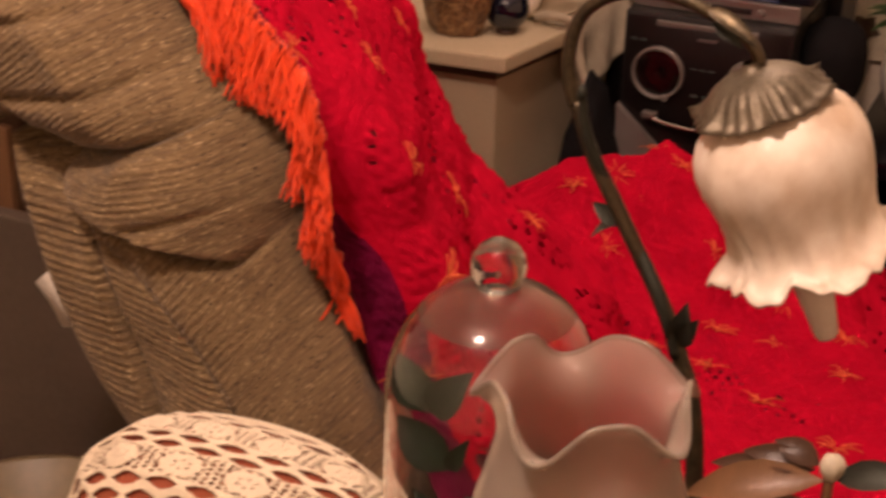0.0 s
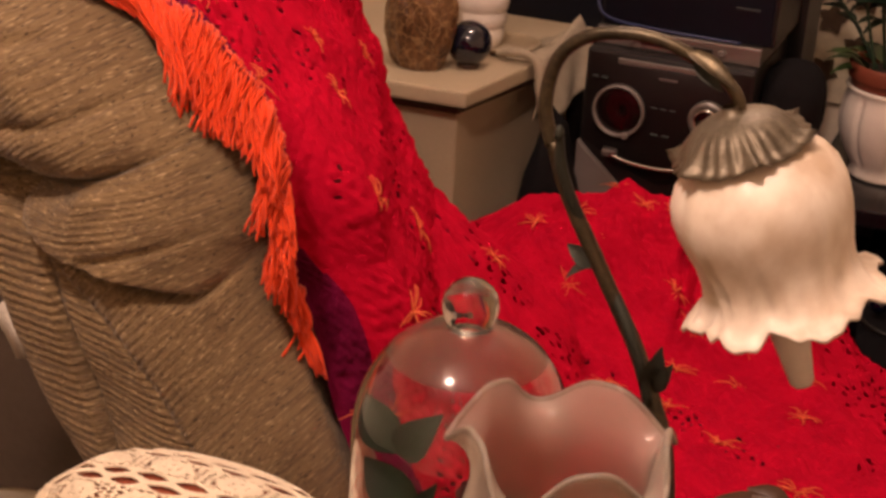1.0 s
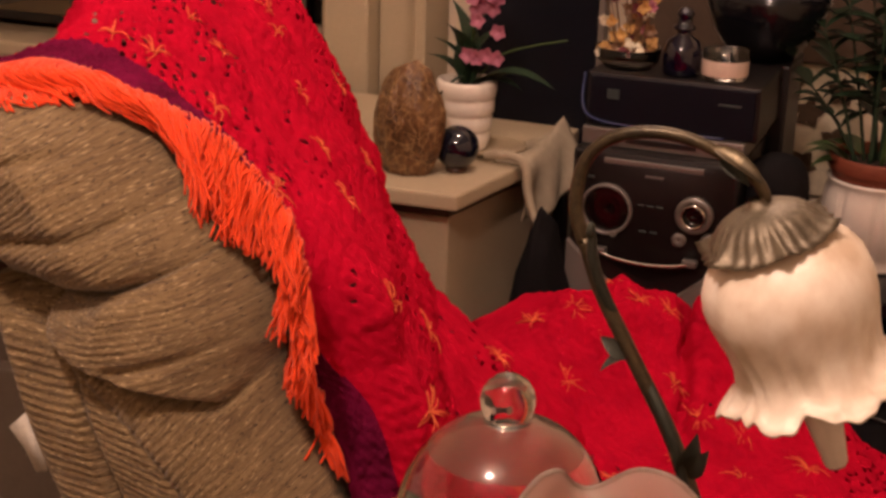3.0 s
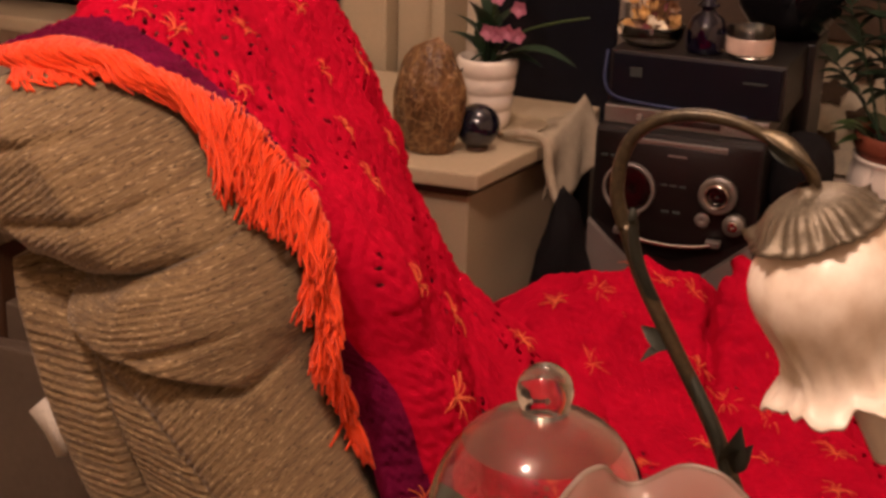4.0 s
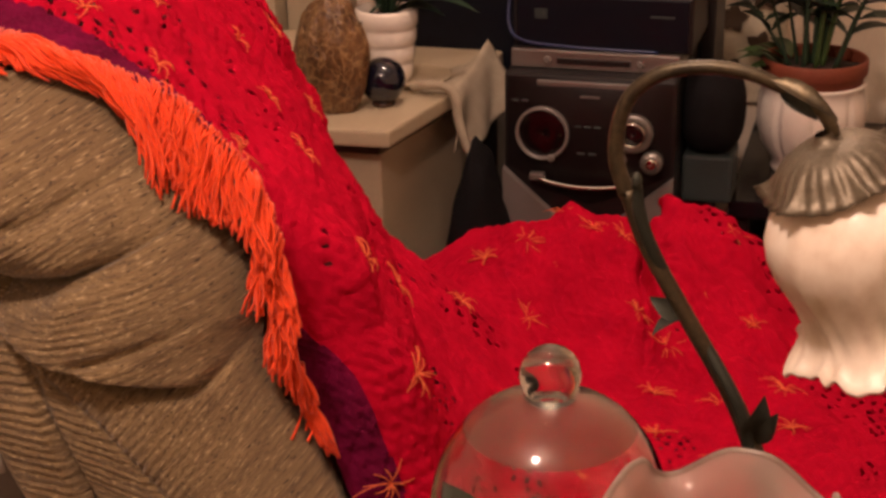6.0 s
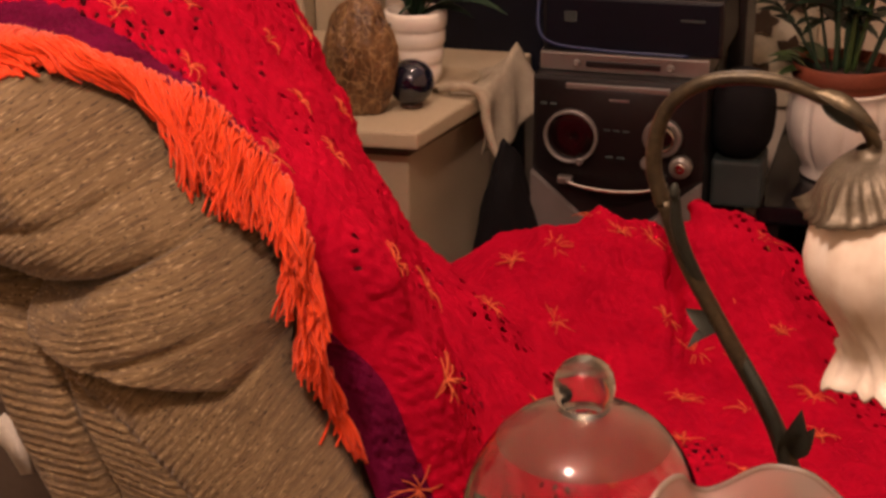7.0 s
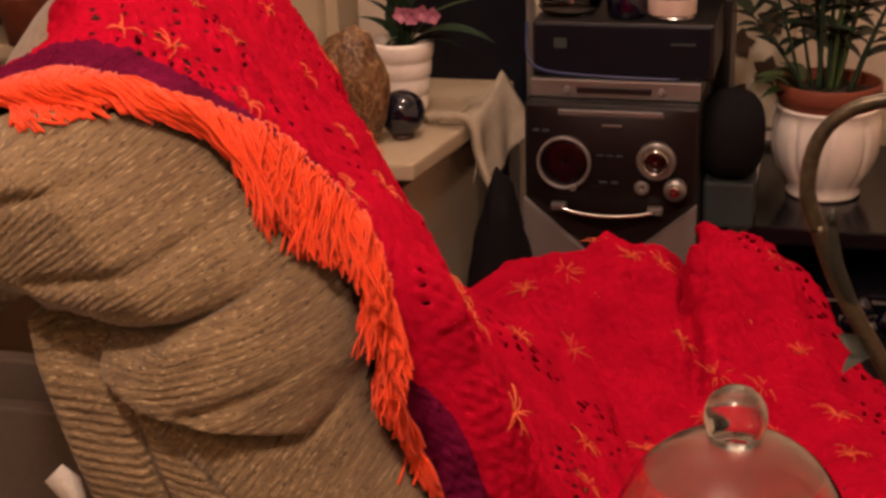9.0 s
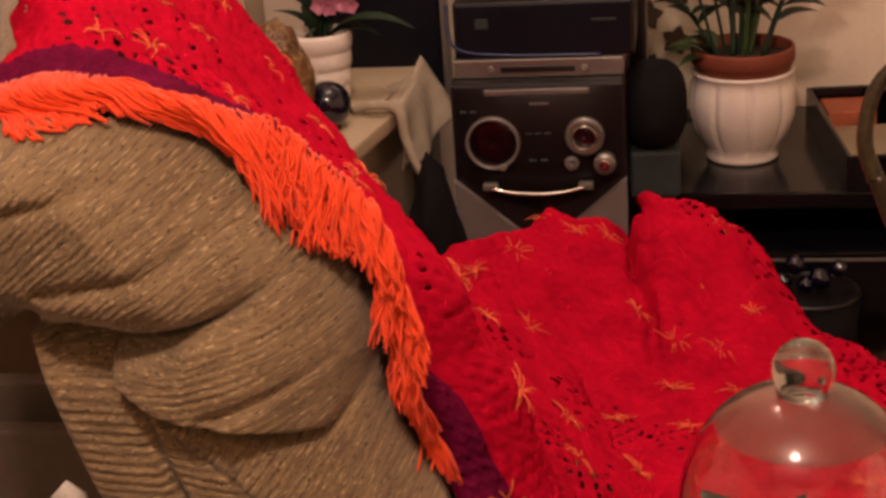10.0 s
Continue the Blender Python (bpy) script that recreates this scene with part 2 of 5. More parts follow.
def tube_lists(pts, radius, sides=8, verts=None, faces=None):
    """Adds a round tube along the points to the lists. radius: one number or one for each point."""
    verts, faces = ([] if verts is None else verts), ([] if faces is None else faces)
    p = np.array(pts, float)
    rad = np.broadcast_to(np.array(radius, float), (len(p),))
    d = np.gradient(p, axis=0)
    d /= np.maximum(np.linalg.norm(d, axis=1, keepdims=True), 1e-9)
    side = np.cross(d[0], (0.31, 0.87, 0.39))
    start = len(verts)
    for i in range(len(p)):
        side = side - d[i] * (side @ d[i])
        side /= max(np.linalg.norm(side), 1e-9)
        up = np.cross(d[i], side)
        for k in range(sides):
            a = 2 * math.pi * k / sides
            verts.append(p[i] + rad[i] * (side * math.cos(a) + up * math.sin(a)))
    for i in range(len(p) - 1):
        for k in range(sides):
            a, b = start + i * sides + k, start + i * sides + (k + 1) % sides
            faces.append((a, b, b + sides, a + sides))
    faces.append(tuple(start + k for k in reversed(range(sides))))
    faces.append(tuple(start + (len(p) - 1) * sides + k for k in range(sides)))
    return verts, faces


def tube(pts, radius, sides=8, n=8):
    path = smooth_path(pts, n)
    if not isinstance(radius, (int, float)):
        radius = np.interp(np.linspace(0, 1, len(path)), np.linspace(0, 1, len(radius)), radius)
    return mesh_from(*tube_lists(path, radius, sides))


def leaf_lists(base, tip, width, bend=0.2, fold=0.25, up=(0, 0, 1), verts=None, faces=None, n=7):
    """A pointed leaf with a folded midrib, from base to tip."""
    verts, faces = ([] if verts is None else verts), ([] if faces is None else faces)
    b, t = np.array(base, float), np.array(tip, float)
    d = t - b
    ln = np.linalg.norm(d)
    s = np.cross(d, up)
    s = s / max(np.linalg.norm(s), 1e-9)
    nrm = np.cross(s, d / ln)
    start = len(verts)
    for i in range(n):
        f = i / (n - 1)
        w = width * 0.5 * math.sin(math.pi * min(1, f ** 0.8)) + 0.0004
        c = b + d * f + nrm * ln * bend * (f - f * f) * 1.5
        verts += [c - s * w + nrm * w * fold, c, c + s * w + nrm * w * fold]
    for i in range(n - 1):
        a = start + 3 * i
        faces += [(a, a + 1, a + 4, a + 3), (a + 1, a + 2, a + 5, a + 4)]
    return verts, faces


def hashed(p, f, seed=0.0):
    """Smooth noise, -1 to 1, over arrays of places."""
    x, y, z = (p[..., k] * f + seed * (3.7 + k) for k in range(3))
    return (np.sin(x * 1.7 + 1.3 * np.sin(y * 1.1 + seed)) + np.sin(y * 1.9 + 1.1 * np.sin(z * 1.3 + 2)) + np.sin(z * 1.6 + 1.2 * np.sin(x * 0.9 + 4)) + np.sin((x + y + z) * 0.8)) / 4


# ---- the room ----
def wall_with_hole(name, x0, x1, z0, z1, y0, y1, hole):
    """A wall along x with one opening (x0, x1, z0, z1) through it."""
    a, b, c, d = hole
    bm = bmesh.new()
    for q in ((x0, a, z0, z1), (b, x1, z0, z1), (a, b, z0, c), (a, b, d, z1)):
        box(q[0], q[1], y0, y1, q[2], q[3], r=0, bm=bm)
    bmesh.ops.remove_doubles(bm, verts=bm.verts, dist=1e-5)
    return part(name, bm, "wall", smooth=False)


RX0, RX1, RY0, RY1, RZ = -2.2, 2.4, -2.0, 2.5, 2.4
tagged(part("floor", box(RX0, RX1, RY0, RY1, -0.1, 0, 0), "floor", smooth=False), "dark brown fitted carpet", "floor", kind="structure")
tagged(part("ceiling", box(RX0, RX1, RY0, RY1, RZ, RZ + 0.1, 0), "ceiling", smooth=False), "plain off-white painted ceiling", "ceiling", kind="structure")
tagged(wall_with_hole("wall_back", RX0, RX1, 0, RZ, RY1, RY1 + 0.25, (-1.95, -0.78, 0.55, 2.0)), "warm beige painted wall with a window", "wall", kind="structure")
tagged(part("wall_front", box(RX0, RX1, RY0 - 0.15, RY0, 0, RZ, 0), "wall", smooth=False), "warm beige painted wall", "wall", kind="structure")
tagged(part("wall_left", box(RX0 - 0.15, RX0, RY0, RY1, 0, RZ, 0), "wall", smooth=False), "warm beige painted wall", "wall", kind="structure")
tagged(part("wall_right", box(RX1, RX1 + 0.15, RY0, RY1, 0, RZ, 0), "wall", smooth=False), "warm beige painted wall", "wall", kind="structure")

# window with a painted frame, panes and a sill
win = tagged(thing("window_1", (0, 0, 0), "dark window at night in a cream painted frame", "window", kind="structure"))
for x in (-1.93, -1.38, -0.80):
    part("window_frame", box(x - 0.022, x + 0.022, 2.53, 2.59, 0.57, 1.98, 0.006), "cream", win, smooth=False)
for z in (0.592, 1.958):
    part("window_frame", box(-1.908, -0.822, 2.535, 2.585, z - 0.02, z + 0.02, 0.006), "cream", win, smooth=False)
for x0, x1 in ((-1.908, -1.402), (-1.358, -0.822)):
    part("pane", box(x0, x1, 2.557, 2.563, 0.612, 1.938, 0), "night", win, "dark glass pane", smooth=False)
part("window_sill", box(-1.96, -0.74, 2.33, 2.56, 0.515, 0.55, 0.008), "cream", win, smooth=False)
# boxed-in casing beside the window
trim = tagged(thing("trim", (0, 0, 0), "cream painted window casing boards", "trim", kind="structure"))
part("board", box(-0.735, -0.635, 2.36, 2.498, 0.0, 2.2, 0.006), "cream", trim, smooth=False)
part("board", box(-0.632, -0.545, 2.41, 2.498, 0.0, 2.2, 0.004), "cream", trim, smooth=False)
part("board", box(-0.542, -0.515, 2.37, 2.498, 0.0, 2.2, 0.005), "cream", trim, smooth=False)

# ceiling lamp, and a made-up twin at the added fill
for spot in (LAMP, WALL_FILL):
    cl = thing("ceiling_lamp", (spot[0], spot[1], RZ), "unseen round ceiling lamp with a lit glass shade", "lamp", "ceiling lamps")
    part("ceiling_rose", lathe([(0.001, 0), (0.07, 0), (0.07, -0.02), (0.05, -0.035), (0.001, -0.035)], 32), "white", cl)
    part("shade", lathe([(0.05, -0.036), (0.10, -0.045), (0.12, -0.07), (0.115, -0.09), (0.11, -0.07), (0.09, -0.05)], 40), "glow", cl)


# ---- the armchair: ribbed chenille, reclined, turned with its side to the viewer ----
YN = 0.545                                    # plane of the near side
BACK = [(-0.215, 0.806), (-0.245, 0.845), (-0.232, 0.890), (-0.19, 0.930), (-0.14, 0.951), (-0.09, 0.948), (-0.045, 0.930), (0.0, 0.898), (0.034, 0.868), (0.054, 0.842), (0.071, 0.808),
        (0.080, 0.775), (0.078, 0.748), (0.090, 0.705), (0.112, 0.655), (0.138, 0.60), (0.16, 0.50), (0.16, 0.36),
        (0.02, 0.36), (-0.035, 0.46), (-0.063, 0.54), (-0.091, 0.609), (-0.118, 0.69), (-0.140, 0.765), (-0.150, 0.812), (-0.18, 0.800)]
LEAN = -0.42                                  # how the back drifts sideways with depth


def ease(x, a, b):
    t = np.clip((x - a) / (b - a), 0, 1)
    return t * t * (3 - 2 * t)


def outline_distance(x, z, poly):
    """Signed distance from a closed outline, positive inside."""
    d = np.full(x.shape, 9.0)
    inside = np.zeros(x.shape, bool)
    for (ax, az), (bx, bz) in zip(poly, poly[1:] + poly[:1]):
        ex, ez = bx - ax, bz - az
        t = np.clip(((x - ax) * ex + (z - az) * ez) / (ex * ex + ez * ez), 0, 1)
        d = np.minimum(d, np.hypot(x - ax - t * ex, z - az - t * ez))
        cross = ((az > z) != (bz > z)) & (x < ax + (z - az) / (bz - az if bz != az else 1e-9) * ex)
        inside ^= cross
    return np.where(inside, d, -d)


def line_distance(x, z, pts):
    d = np.full(x.shape, 9.0)
    for (ax, az), (bx, bz) in zip(pts, pts[1:]):
        ex, ez = bx - ax, bz - az
        t = np.clip(((x - ax) * ex + (z - az) * ez) / (ex * ex + ez * ez), 0, 1)
        d = np.minimum(d, np.hypot(x - ax - t * ex, z - az - t * ez))
    return d


SIDE = {}


def chair_side():
    """The padded side panel: ribs run their own way in each padded section, with seams and sags between."""
    step = 0.0013
    xs, zs = np.arange(-0.31, 0.235, step), np.arange(0.355, 0.97, step)
    X, Z = np.meshgrid(xs, zs, indexing="ij")
    out = [tuple(p) for p in (np.array(q)[[0, 1]] for q in smooth_path(BACK + BACK[:1], 5))][:-1]
    D = outline_distance(X, Z, out)
    P3 = np.stack([X, np.zeros_like(X), Z], -1)
    warp = 0.010 * hashed(P3, 22, 1) + 0.004 * hashed(P3, 70, 2)
    fold_a = [tuple(q) for q in smooth_path([(-0.31, 0.81), (-0.15, 0.806), (-0.078, 0.798), (-0.024, 0.812), (0.022, 0.834), (0.060, 0.862), (0.080, 0.884)], 6)]
    fold_b = [tuple(q) for q in smooth_path([(-0.075, 0.760), (-0.052, 0.748), (-0.008, 0.737), (0.038, 0.726), (0.052, 0.726), (0.070, 0.745), (0.092, 0.778), (0.105, 0.797)], 6)]
    seam = [tuple(q) for q in smooth_path([(-0.088, 0.786), (-0.068, 0.742), (-0.056, 0.696), (-0.019, 0.59), (0.03, 0.46), (0.07, 0.36)], 6)]
    fold_c = [tuple(q) for q in smooth_path([(-0.055, 0.732), (0.0, 0.685), (0.06, 0.60), (0.10, 0.50)], 6)]
    dag = [tuple(q) for q in smooth_path([(-0.02, 0.755), (0.03, 0.768), (0.07, 0.785)], 6)]
    za = np.interp(X, [q[0] for q in fold_a], [q[1] for q in fold_a])
    zb = np.interp(X, [q[0] for q in fold_b], [q[1] for q in fold_b])
    xs_seam = np.interp(-Z, [-q[1] for q in seam], [q[0] for q in seam])
    xc = np.interp(-Z, [-q[1] for q in fold_c], [q[0] for q in fold_c])
    upper = Z > za
    strip = ~upper & (X < xs_seam)
    middle = ~upper & ~strip & (Z > zb)
    wedge = ~upper & ~strip & ~middle & (X < xc)
    lower = ~upper & ~strip & ~middle & ~wedge
    # rib phase: each section by its own mean direction, bent softly
    mean = np.select([upper, middle, strip, wedge], [33.0, 16.0, -4.0, -12.0], 52.0)
    am = np.radians(mean)
    bend = np.select([upper, middle], [0.55 * (Z - za - 0.08) * (X + 0.1) * 3 + 0.35 * (X + 0.05) ** 2 * 6, -1.1 * (X - 0.0) ** 2 * 3.0], 0.0)
    along = X * np.cos(am) + Z * np.sin(am)
    across = -X * np.sin(am) + Z * np.cos(am) + bend * 0.5 + warp * np.select([upper, middle, lower], [0.55, 0.45, 0.35], 0.30)
    pitch = np.select([strip, wedge, lower], [0.0072, 0.0060, 0.0062], 0.0054)
    rib = np.sin(2 * math.pi * across / pitch)
    broken = 0.55 + 0.45 * hashed(np.stack([along * 1.0, across * 4, np.zeros_like(X)], -1), 60, 5)
    height = 0.0010 * rib * np.clip(broken, 0.2, 1) * np.select([strip, wedge], [1.7, 1.4], 1.15)
    height += 0.0007 * hashed(np.stack([along, across * 3, 0 * X], -1), 260, 3)
    height += 0.004 * hashed(P3, 40, 7)
    # padding: each section swells between its seams
    dfa, dfb, dse, dfc, ddg = (line_distance(X, Z, q) for q in (fold_a, fold_b, seam, fold_c, dag))
    swell = np.where(upper, 0.023 * np.clip((Z - za) / 0.032, 0, 1) ** 0.55, 0)
    swell = np.where(middle, 0.021 * np.clip((Z - zb) / 0.011, 0, 1) ** 0.5 * np.clip(1.15 - (Z - zb) / 0.12, 0.35, 1), swell)
    height += swell
    height -= 0.022 * np.exp(-(dfa / 0.008) ** 2) * np.clip((0.06 - X) / 0.12, 0.25, 1)
    height -= 0.030 * np.exp(-(dfa / 0.028) ** 2) * np.clip((-0.03 - X) / 0.06, 0, 1)
    height -= 0.030 * np.exp(-(dfb / 0.0050) ** 2)
    height -= 0.014 * np.exp(-(dse / 0.0045) ** 2) * np.clip((0.80 - Z) / 0.06, 0.0, 1) * np.clip(0.35 + (0.73 - Z) * 8, 0.25, 1)
    height -= 0.0025 * np.exp(-(dfc / 0.003) ** 2)
    height -= 0.008 * np.exp(-(ddg / 0.005) ** 2)
    for q in ([(-0.14, 0.90), (-0.07, 0.915), (-0.01, 0.93)], [(-0.03, 0.865), (0.03, 0.895)], [(-0.12, 0.845), (-0.05, 0.855), (0.02, 0.885)]):
        height -= 0.007 * np.exp(-(line_distance(X, Z, q) / 0.006) ** 2)
    R = 0.045 + 0.055 * ease(X, -0.12, -0.02) - 0.030 * strip
    q = np.clip(D / R, 0, 1)
    Y = YN + R * (1 - np.sqrt(np.clip(1 - (1 - q) ** 2, 0, 1))) - height * np.clip(q * 1.2, 0, 1)
    SIDE["grid"] = (xs, zs, np.where(D > 0, Y, YN + R))
    keep = D > 0
    idx = -np.ones(X.shape, int)
    idx[keep] = np.arange(keep.sum())
    verts = np.stack([X, Y, Z], -1)[keep]
    quads = np.stack([idx[:-1, :-1], idx[1:, :-1], idx[1:, 1:], idx[:-1, 1:]], -1).reshape(-1, 4)
    quads = quads[(quads >= 0).all(1)]
    me = mesh_from(verts, quads)
    uv = np.stack([along, across], -1)[keep]
    layer = me.uv_layers.new(name="ribs")
    loops = np.empty(len(me.loops), int)
    me.loops.foreach_get("vertex_index", loops)
    layer.data.foreach_set("uv", uv[loops].ravel())
    return me


chair = thing("armchair", (0.15, 1.0, 0), "reclined armchair upholstered in tan ribbed chenille", "armchair")
chair_inv = Matrix.Translation((-0.15, -1.0, 0))


def under(ob, parent_matrix_inverse):
    ob.matrix_parent_inverse = parent_matrix_inverse
    return ob


under(part("side_panel", chair_side(), "chenille", chair, "tan ribbed chenille with sagging folds"), chair_inv)


def chair_back():
    out = [q for q in smooth_path(BACK + BACK[:1], 4)][:-1]
    cx, cz = np.mean([q[0] for q in out]), np.mean([q[1] for q in out])
    verts, faces, n = [], [], len(out)
    for y, s in ((YN + 0.098, 0.985), (0.75, 0.97), (0.95, 0.96), (1.12, 0.94), (1.17, 0.85)):
        off = LEAN * (y - 0.6) if y > 0.6 else 0
        for q in out:
            verts.append((cx + (q[0] - cx) * s + off * np.clip((q[1] - 0.45) / 0.2, 0.35, 1), y, cz + (q[1] - cz) * s))
    for r in range(4):
        for k in range(n):
            faces.append((r * n + k, r * n + (k + 1) % n, (r + 1) * n + (k + 1) % n, (r + 1) * n + k))
    faces.append(tuple(4 * n + k for k in range(n)))
    me = mesh_from(verts, faces)
    layer = me.uv_layers.new(name="ribs")
    layer.data.foreach_set("uv", [c for lp in me.loops for c in (me.vertices[lp.vertex_index].co.y, me.vertices[lp.vertex_index].co.z)])
    return me


under(part("backrest", chair_back(), "chenille", chair), chair_inv)


def padded(name, x0, x1, y0, y1, z0, z1, r):
    bm = box(x0, x1, y0, y1, z0, z1, r, segments=5)
    lay = bm.loops.layers.uv.new("ribs")
    for f in bm.faces:
        for lp in f.loops:
            lp[lay].uv = (lp.vert.co.x + lp.vert.co.y, lp.vert.co.z)
    return under(part(name, bm, "chenille", chair), chair_inv)


padded("seat", 0.05, 0.50, 0.60, 1.33, 0.14, 0.365, 0.03)
padded("footrest", 0.505, 0.80, 0.63, 1.20, 0.14, 0.365, 0.03)
padded("arm", 0.0, 0.36, 1.50, 1.62, 0.10, 0.40, 0.05)
for x, y in ((0.09, 0.66), (0.09, 1.46), (0.38, 0.66), (0.38, 1.46), (0.75, 0.68), (0.75, 1.15)):
    under(part("leg", lathe([(0.022, 0), (0.028, 0.05), (0.03, 0.16)], 16, at=(x, y, 0), close=True), "wood", chair), chair_inv)
tg = bmesh.new()
outline = [(-0.184, 0.640), (-0.170, 0.654), (-0.156, 0.643), (-0.148, 0.604), (-0.158, 0.602), (-0.169, 0.622)]
ring = [[tg.verts.new((x, y + 0.004 * math.sin(40 * x + 30 * z), z)) for x, z in outline] for y in (0.616, 0.6185)]
tg.faces.new(ring[0]), tg.faces.new(list(reversed(ring[1])))
for k in range(6):
    tg.faces.new((ring[1][k], ring[1][(k + 1) % 6], ring[0][(k + 1) % 6], ring[0][k]))
under(part("tag", tg, "tag", chair, "white cloth label"), chair_inv)


# ---- the crocheted blanket ----
PROFILE = [(-0.27, 0.82), (-0.285, 0.88), (-0.26, 0.93), (-0.20, 0.962), (-0.13, 0.968), (-0.069, 0.959), (-0.020, 0.934), (0.025, 0.903), (0.061, 0.877), (0.083, 0.851), (0.103, 0.816), (0.116, 0.774), (0.118, 0.734), (0.124, 0.704), (0.146, 0.658), (0.160, 0.61), (0.18, 0.55), (0.21, 0.48), (0.25, 0.42)]
PATHP = np.array(smooth_path(PROFILE, 12))
PLEN = np.r_[0, np.cumsum(np.hypot(*np.diff(PATHP, axis=0).T))]
UB = PLEN[-1]                                 # length over the back
US, UD = 0.42, 0.30                           # over the seat, and down its front
Y0B, WIDTH = 0.622, 1.08


def seat_height(x, y):
    near = 0.455 - 0.06 * ease(y, 0.92, 1.24)
    top = np.interp(x, [-0.10, 0.0, 0.05, 0.14, 0.20, 0.222, 0.24, 0.275, 0.34, 0.40, 0.43, 0.47, 0.54], [0.452, 0.480, 0.494, 0.504, 0.491, 0.484, 0.508, 0.525, 0.506, 0.470, 0.43, 0.40, 0.37])
    sh = 0.05 * ease(x, 0.05, 0.16)
    rise = ease(y - sh, 1.24, 1.52)
    fold = x - 0.219 - 0.195 * np.clip(1.538 - y, 0, 1)      # a pleat between the two humps
    pleat = 0.024 * np.exp(-(fold / 0.011) ** 2) - 0.012 * np.exp(-((fold - 0.026) / 0.020) ** 2)
    return near + (top - 0.395) * rise - 0.33 * ease(y - sh, 1.53, 1.66) - pleat * ease(y, 1.27, 1.42)


def blanket(u, v):
    """Places on the blanket: u along it from behind the head over the back and seat to the floor, v across from the near edge."""
    u, v = np.broadcast_arrays(np.asarray(u, float), np.asarray(v, float))
    px, pz = np.interp(u, PLEN, PATHP[:, 0]), np.interp(u, PLEN, PATHP[:, 1])
    # back
    yb = Y0B + v + 0.045 * (1 - ease(v, 0.0, 0.16)) * ease(0.80 - pz, 0.0, 0.12)
    lim = 1.19
    yb2 = np.where(yb > lim, lim + 0.05 * (1 - np.exp(-(yb - lim) / 0.05)), yb)
    low = np.clip((pz - 0.40) / 0.20, 0.25, 1)
    bx = px + LEAN * (yb2 - 0.6) * low - 0.9 * np.clip(yb - lim, 0, 1)
    bx = bx + np.interp(pz, [0.45, 0.62, 0.70, 0.76, 0.82, 0.87], [0.045, 0.080, 0.080, 0.061, 0.025, 0.0]) * ease(yb2, 0.665, 0.735)
    bx = bx - np.interp(pz, [0.56, 0.70, 0.79, 0.84, 0.90, 0.97], [0.0, 0.034, 0.020, -0.010, -0.034, -0.026]) * ease(yb2, 0.80, 1.13)
    bx = bx + np.interp(pz, [0.635, 0.70, 0.772, 0.811, 0.86, 0.925, 0.94, 0.955], [-0.030, -0.022, -0.012, 0.004, 0.022, 0.044, 0.028, 0.0]) * (1 - ease(yb2, 0.625, 0.695))
    bz = pz + 0.035 * ease(yb2, 0.66, 0.85) * ease(pz, 0.85, 0.96) - (0.22 + 1.08 * ease(yb2, 0.66, 0.85)) * np.clip(-0.118 - px, 0, 1)
    # seat
    ys = Y0B + v
    xe = np.interp(ys, [0.6, 0.8, 1.05, 1.28, 1.39, 1.51, 1.6], [0.68, 0.67, 0.625, 0.552, 0.500, 0.437, 0.37])
    x0 = 0.27 - 0.32 * ease(ys, 0.9, 1.5)
    s = np.clip((u - UB) / US, 0, 1)
    sx = x0 + (xe - x0) * s
    spread = 0.20 * (1 - ease(ys, 1.22, 1.36)) + 0.045 * np.exp(-((ys - 1.42) / 0.07) ** 2)               # the near half lies further out over the arm
    past = np.clip(u - UB - US, 0, 1)
    sx = sx + np.minimum(past, spread)
    drop = np.clip(past - spread, 0, 1)
    rd = 0.05
    sx = sx + rd * (1 - np.exp(-drop / rd)) * 0.6
    sz = seat_height(sx, ys) - 0.03 * ease(s, 0.80, 1.0) - np.clip(drop - 0.01, 0, 1)
    w = ease(u, UB - 0.10, UB + 0.05)
    x, y, z = bx + (sx - bx) * w, yb2 + (ys - yb2) * w, bz + (sz - bz) * w
    return np.stack([x, y, z], -1)


# knots of yarn, one at the heart of each crocheted round: (u, v)
STARS = [(0.308, 0.096), (0.368, 0.196), (0.404, 0.4), (0.348, 0.1), (0.404, 0.2), (0.424, 0.376), (0.476, 0.32), (0.508, 0.48), (0.416, 0.1), 
         (0.46, 0.004), (0.516, 0.26), (0.548, 0.204), (0.58, 0.42), (0.604, 0.116), (0.696, 0.084), (0.7, 0.276), (0.832, 0.52), (1.08, 0.852), 
         (1.036, 0.824), (1.132, 0.828), (1.068, 0.748), (1.188, 0.792), (1.204, 0.732), (1.26, 0.82), (1.304, 0.788), (1.248, 0.728), (0.884, 0.384), 
         (1.06, 0.56), (1.164, 0.648), (0.952, 0.372), (0.884, 0.304), (1.156, 0.904), (1.192, 0.904), (1.316, 0.904), (1.12, 0.932), (1.224, 0.636), 
         (1.304, 0.692), (1.28, 0.6), (1.144, 0.436), (1.212, 0.344), (1.12, 0.536), (0.78, 0.028)]
SEEDS = list(STARS)
rng = random.Random(4)
for i in range(20):
    for k in range(13):
        p = (0.10 + 0.075 * i + rng.uniform(-0.01, 0.01), 0.095 + 0.083 * k + (0.04 if i % 2 else 0) + rng.uniform(-0.01, 0.01))
        if all(math.hypot(p[0] - a, p[1] - b) > 0.06 for a, b in STARS):
            SEEDS.append(p)


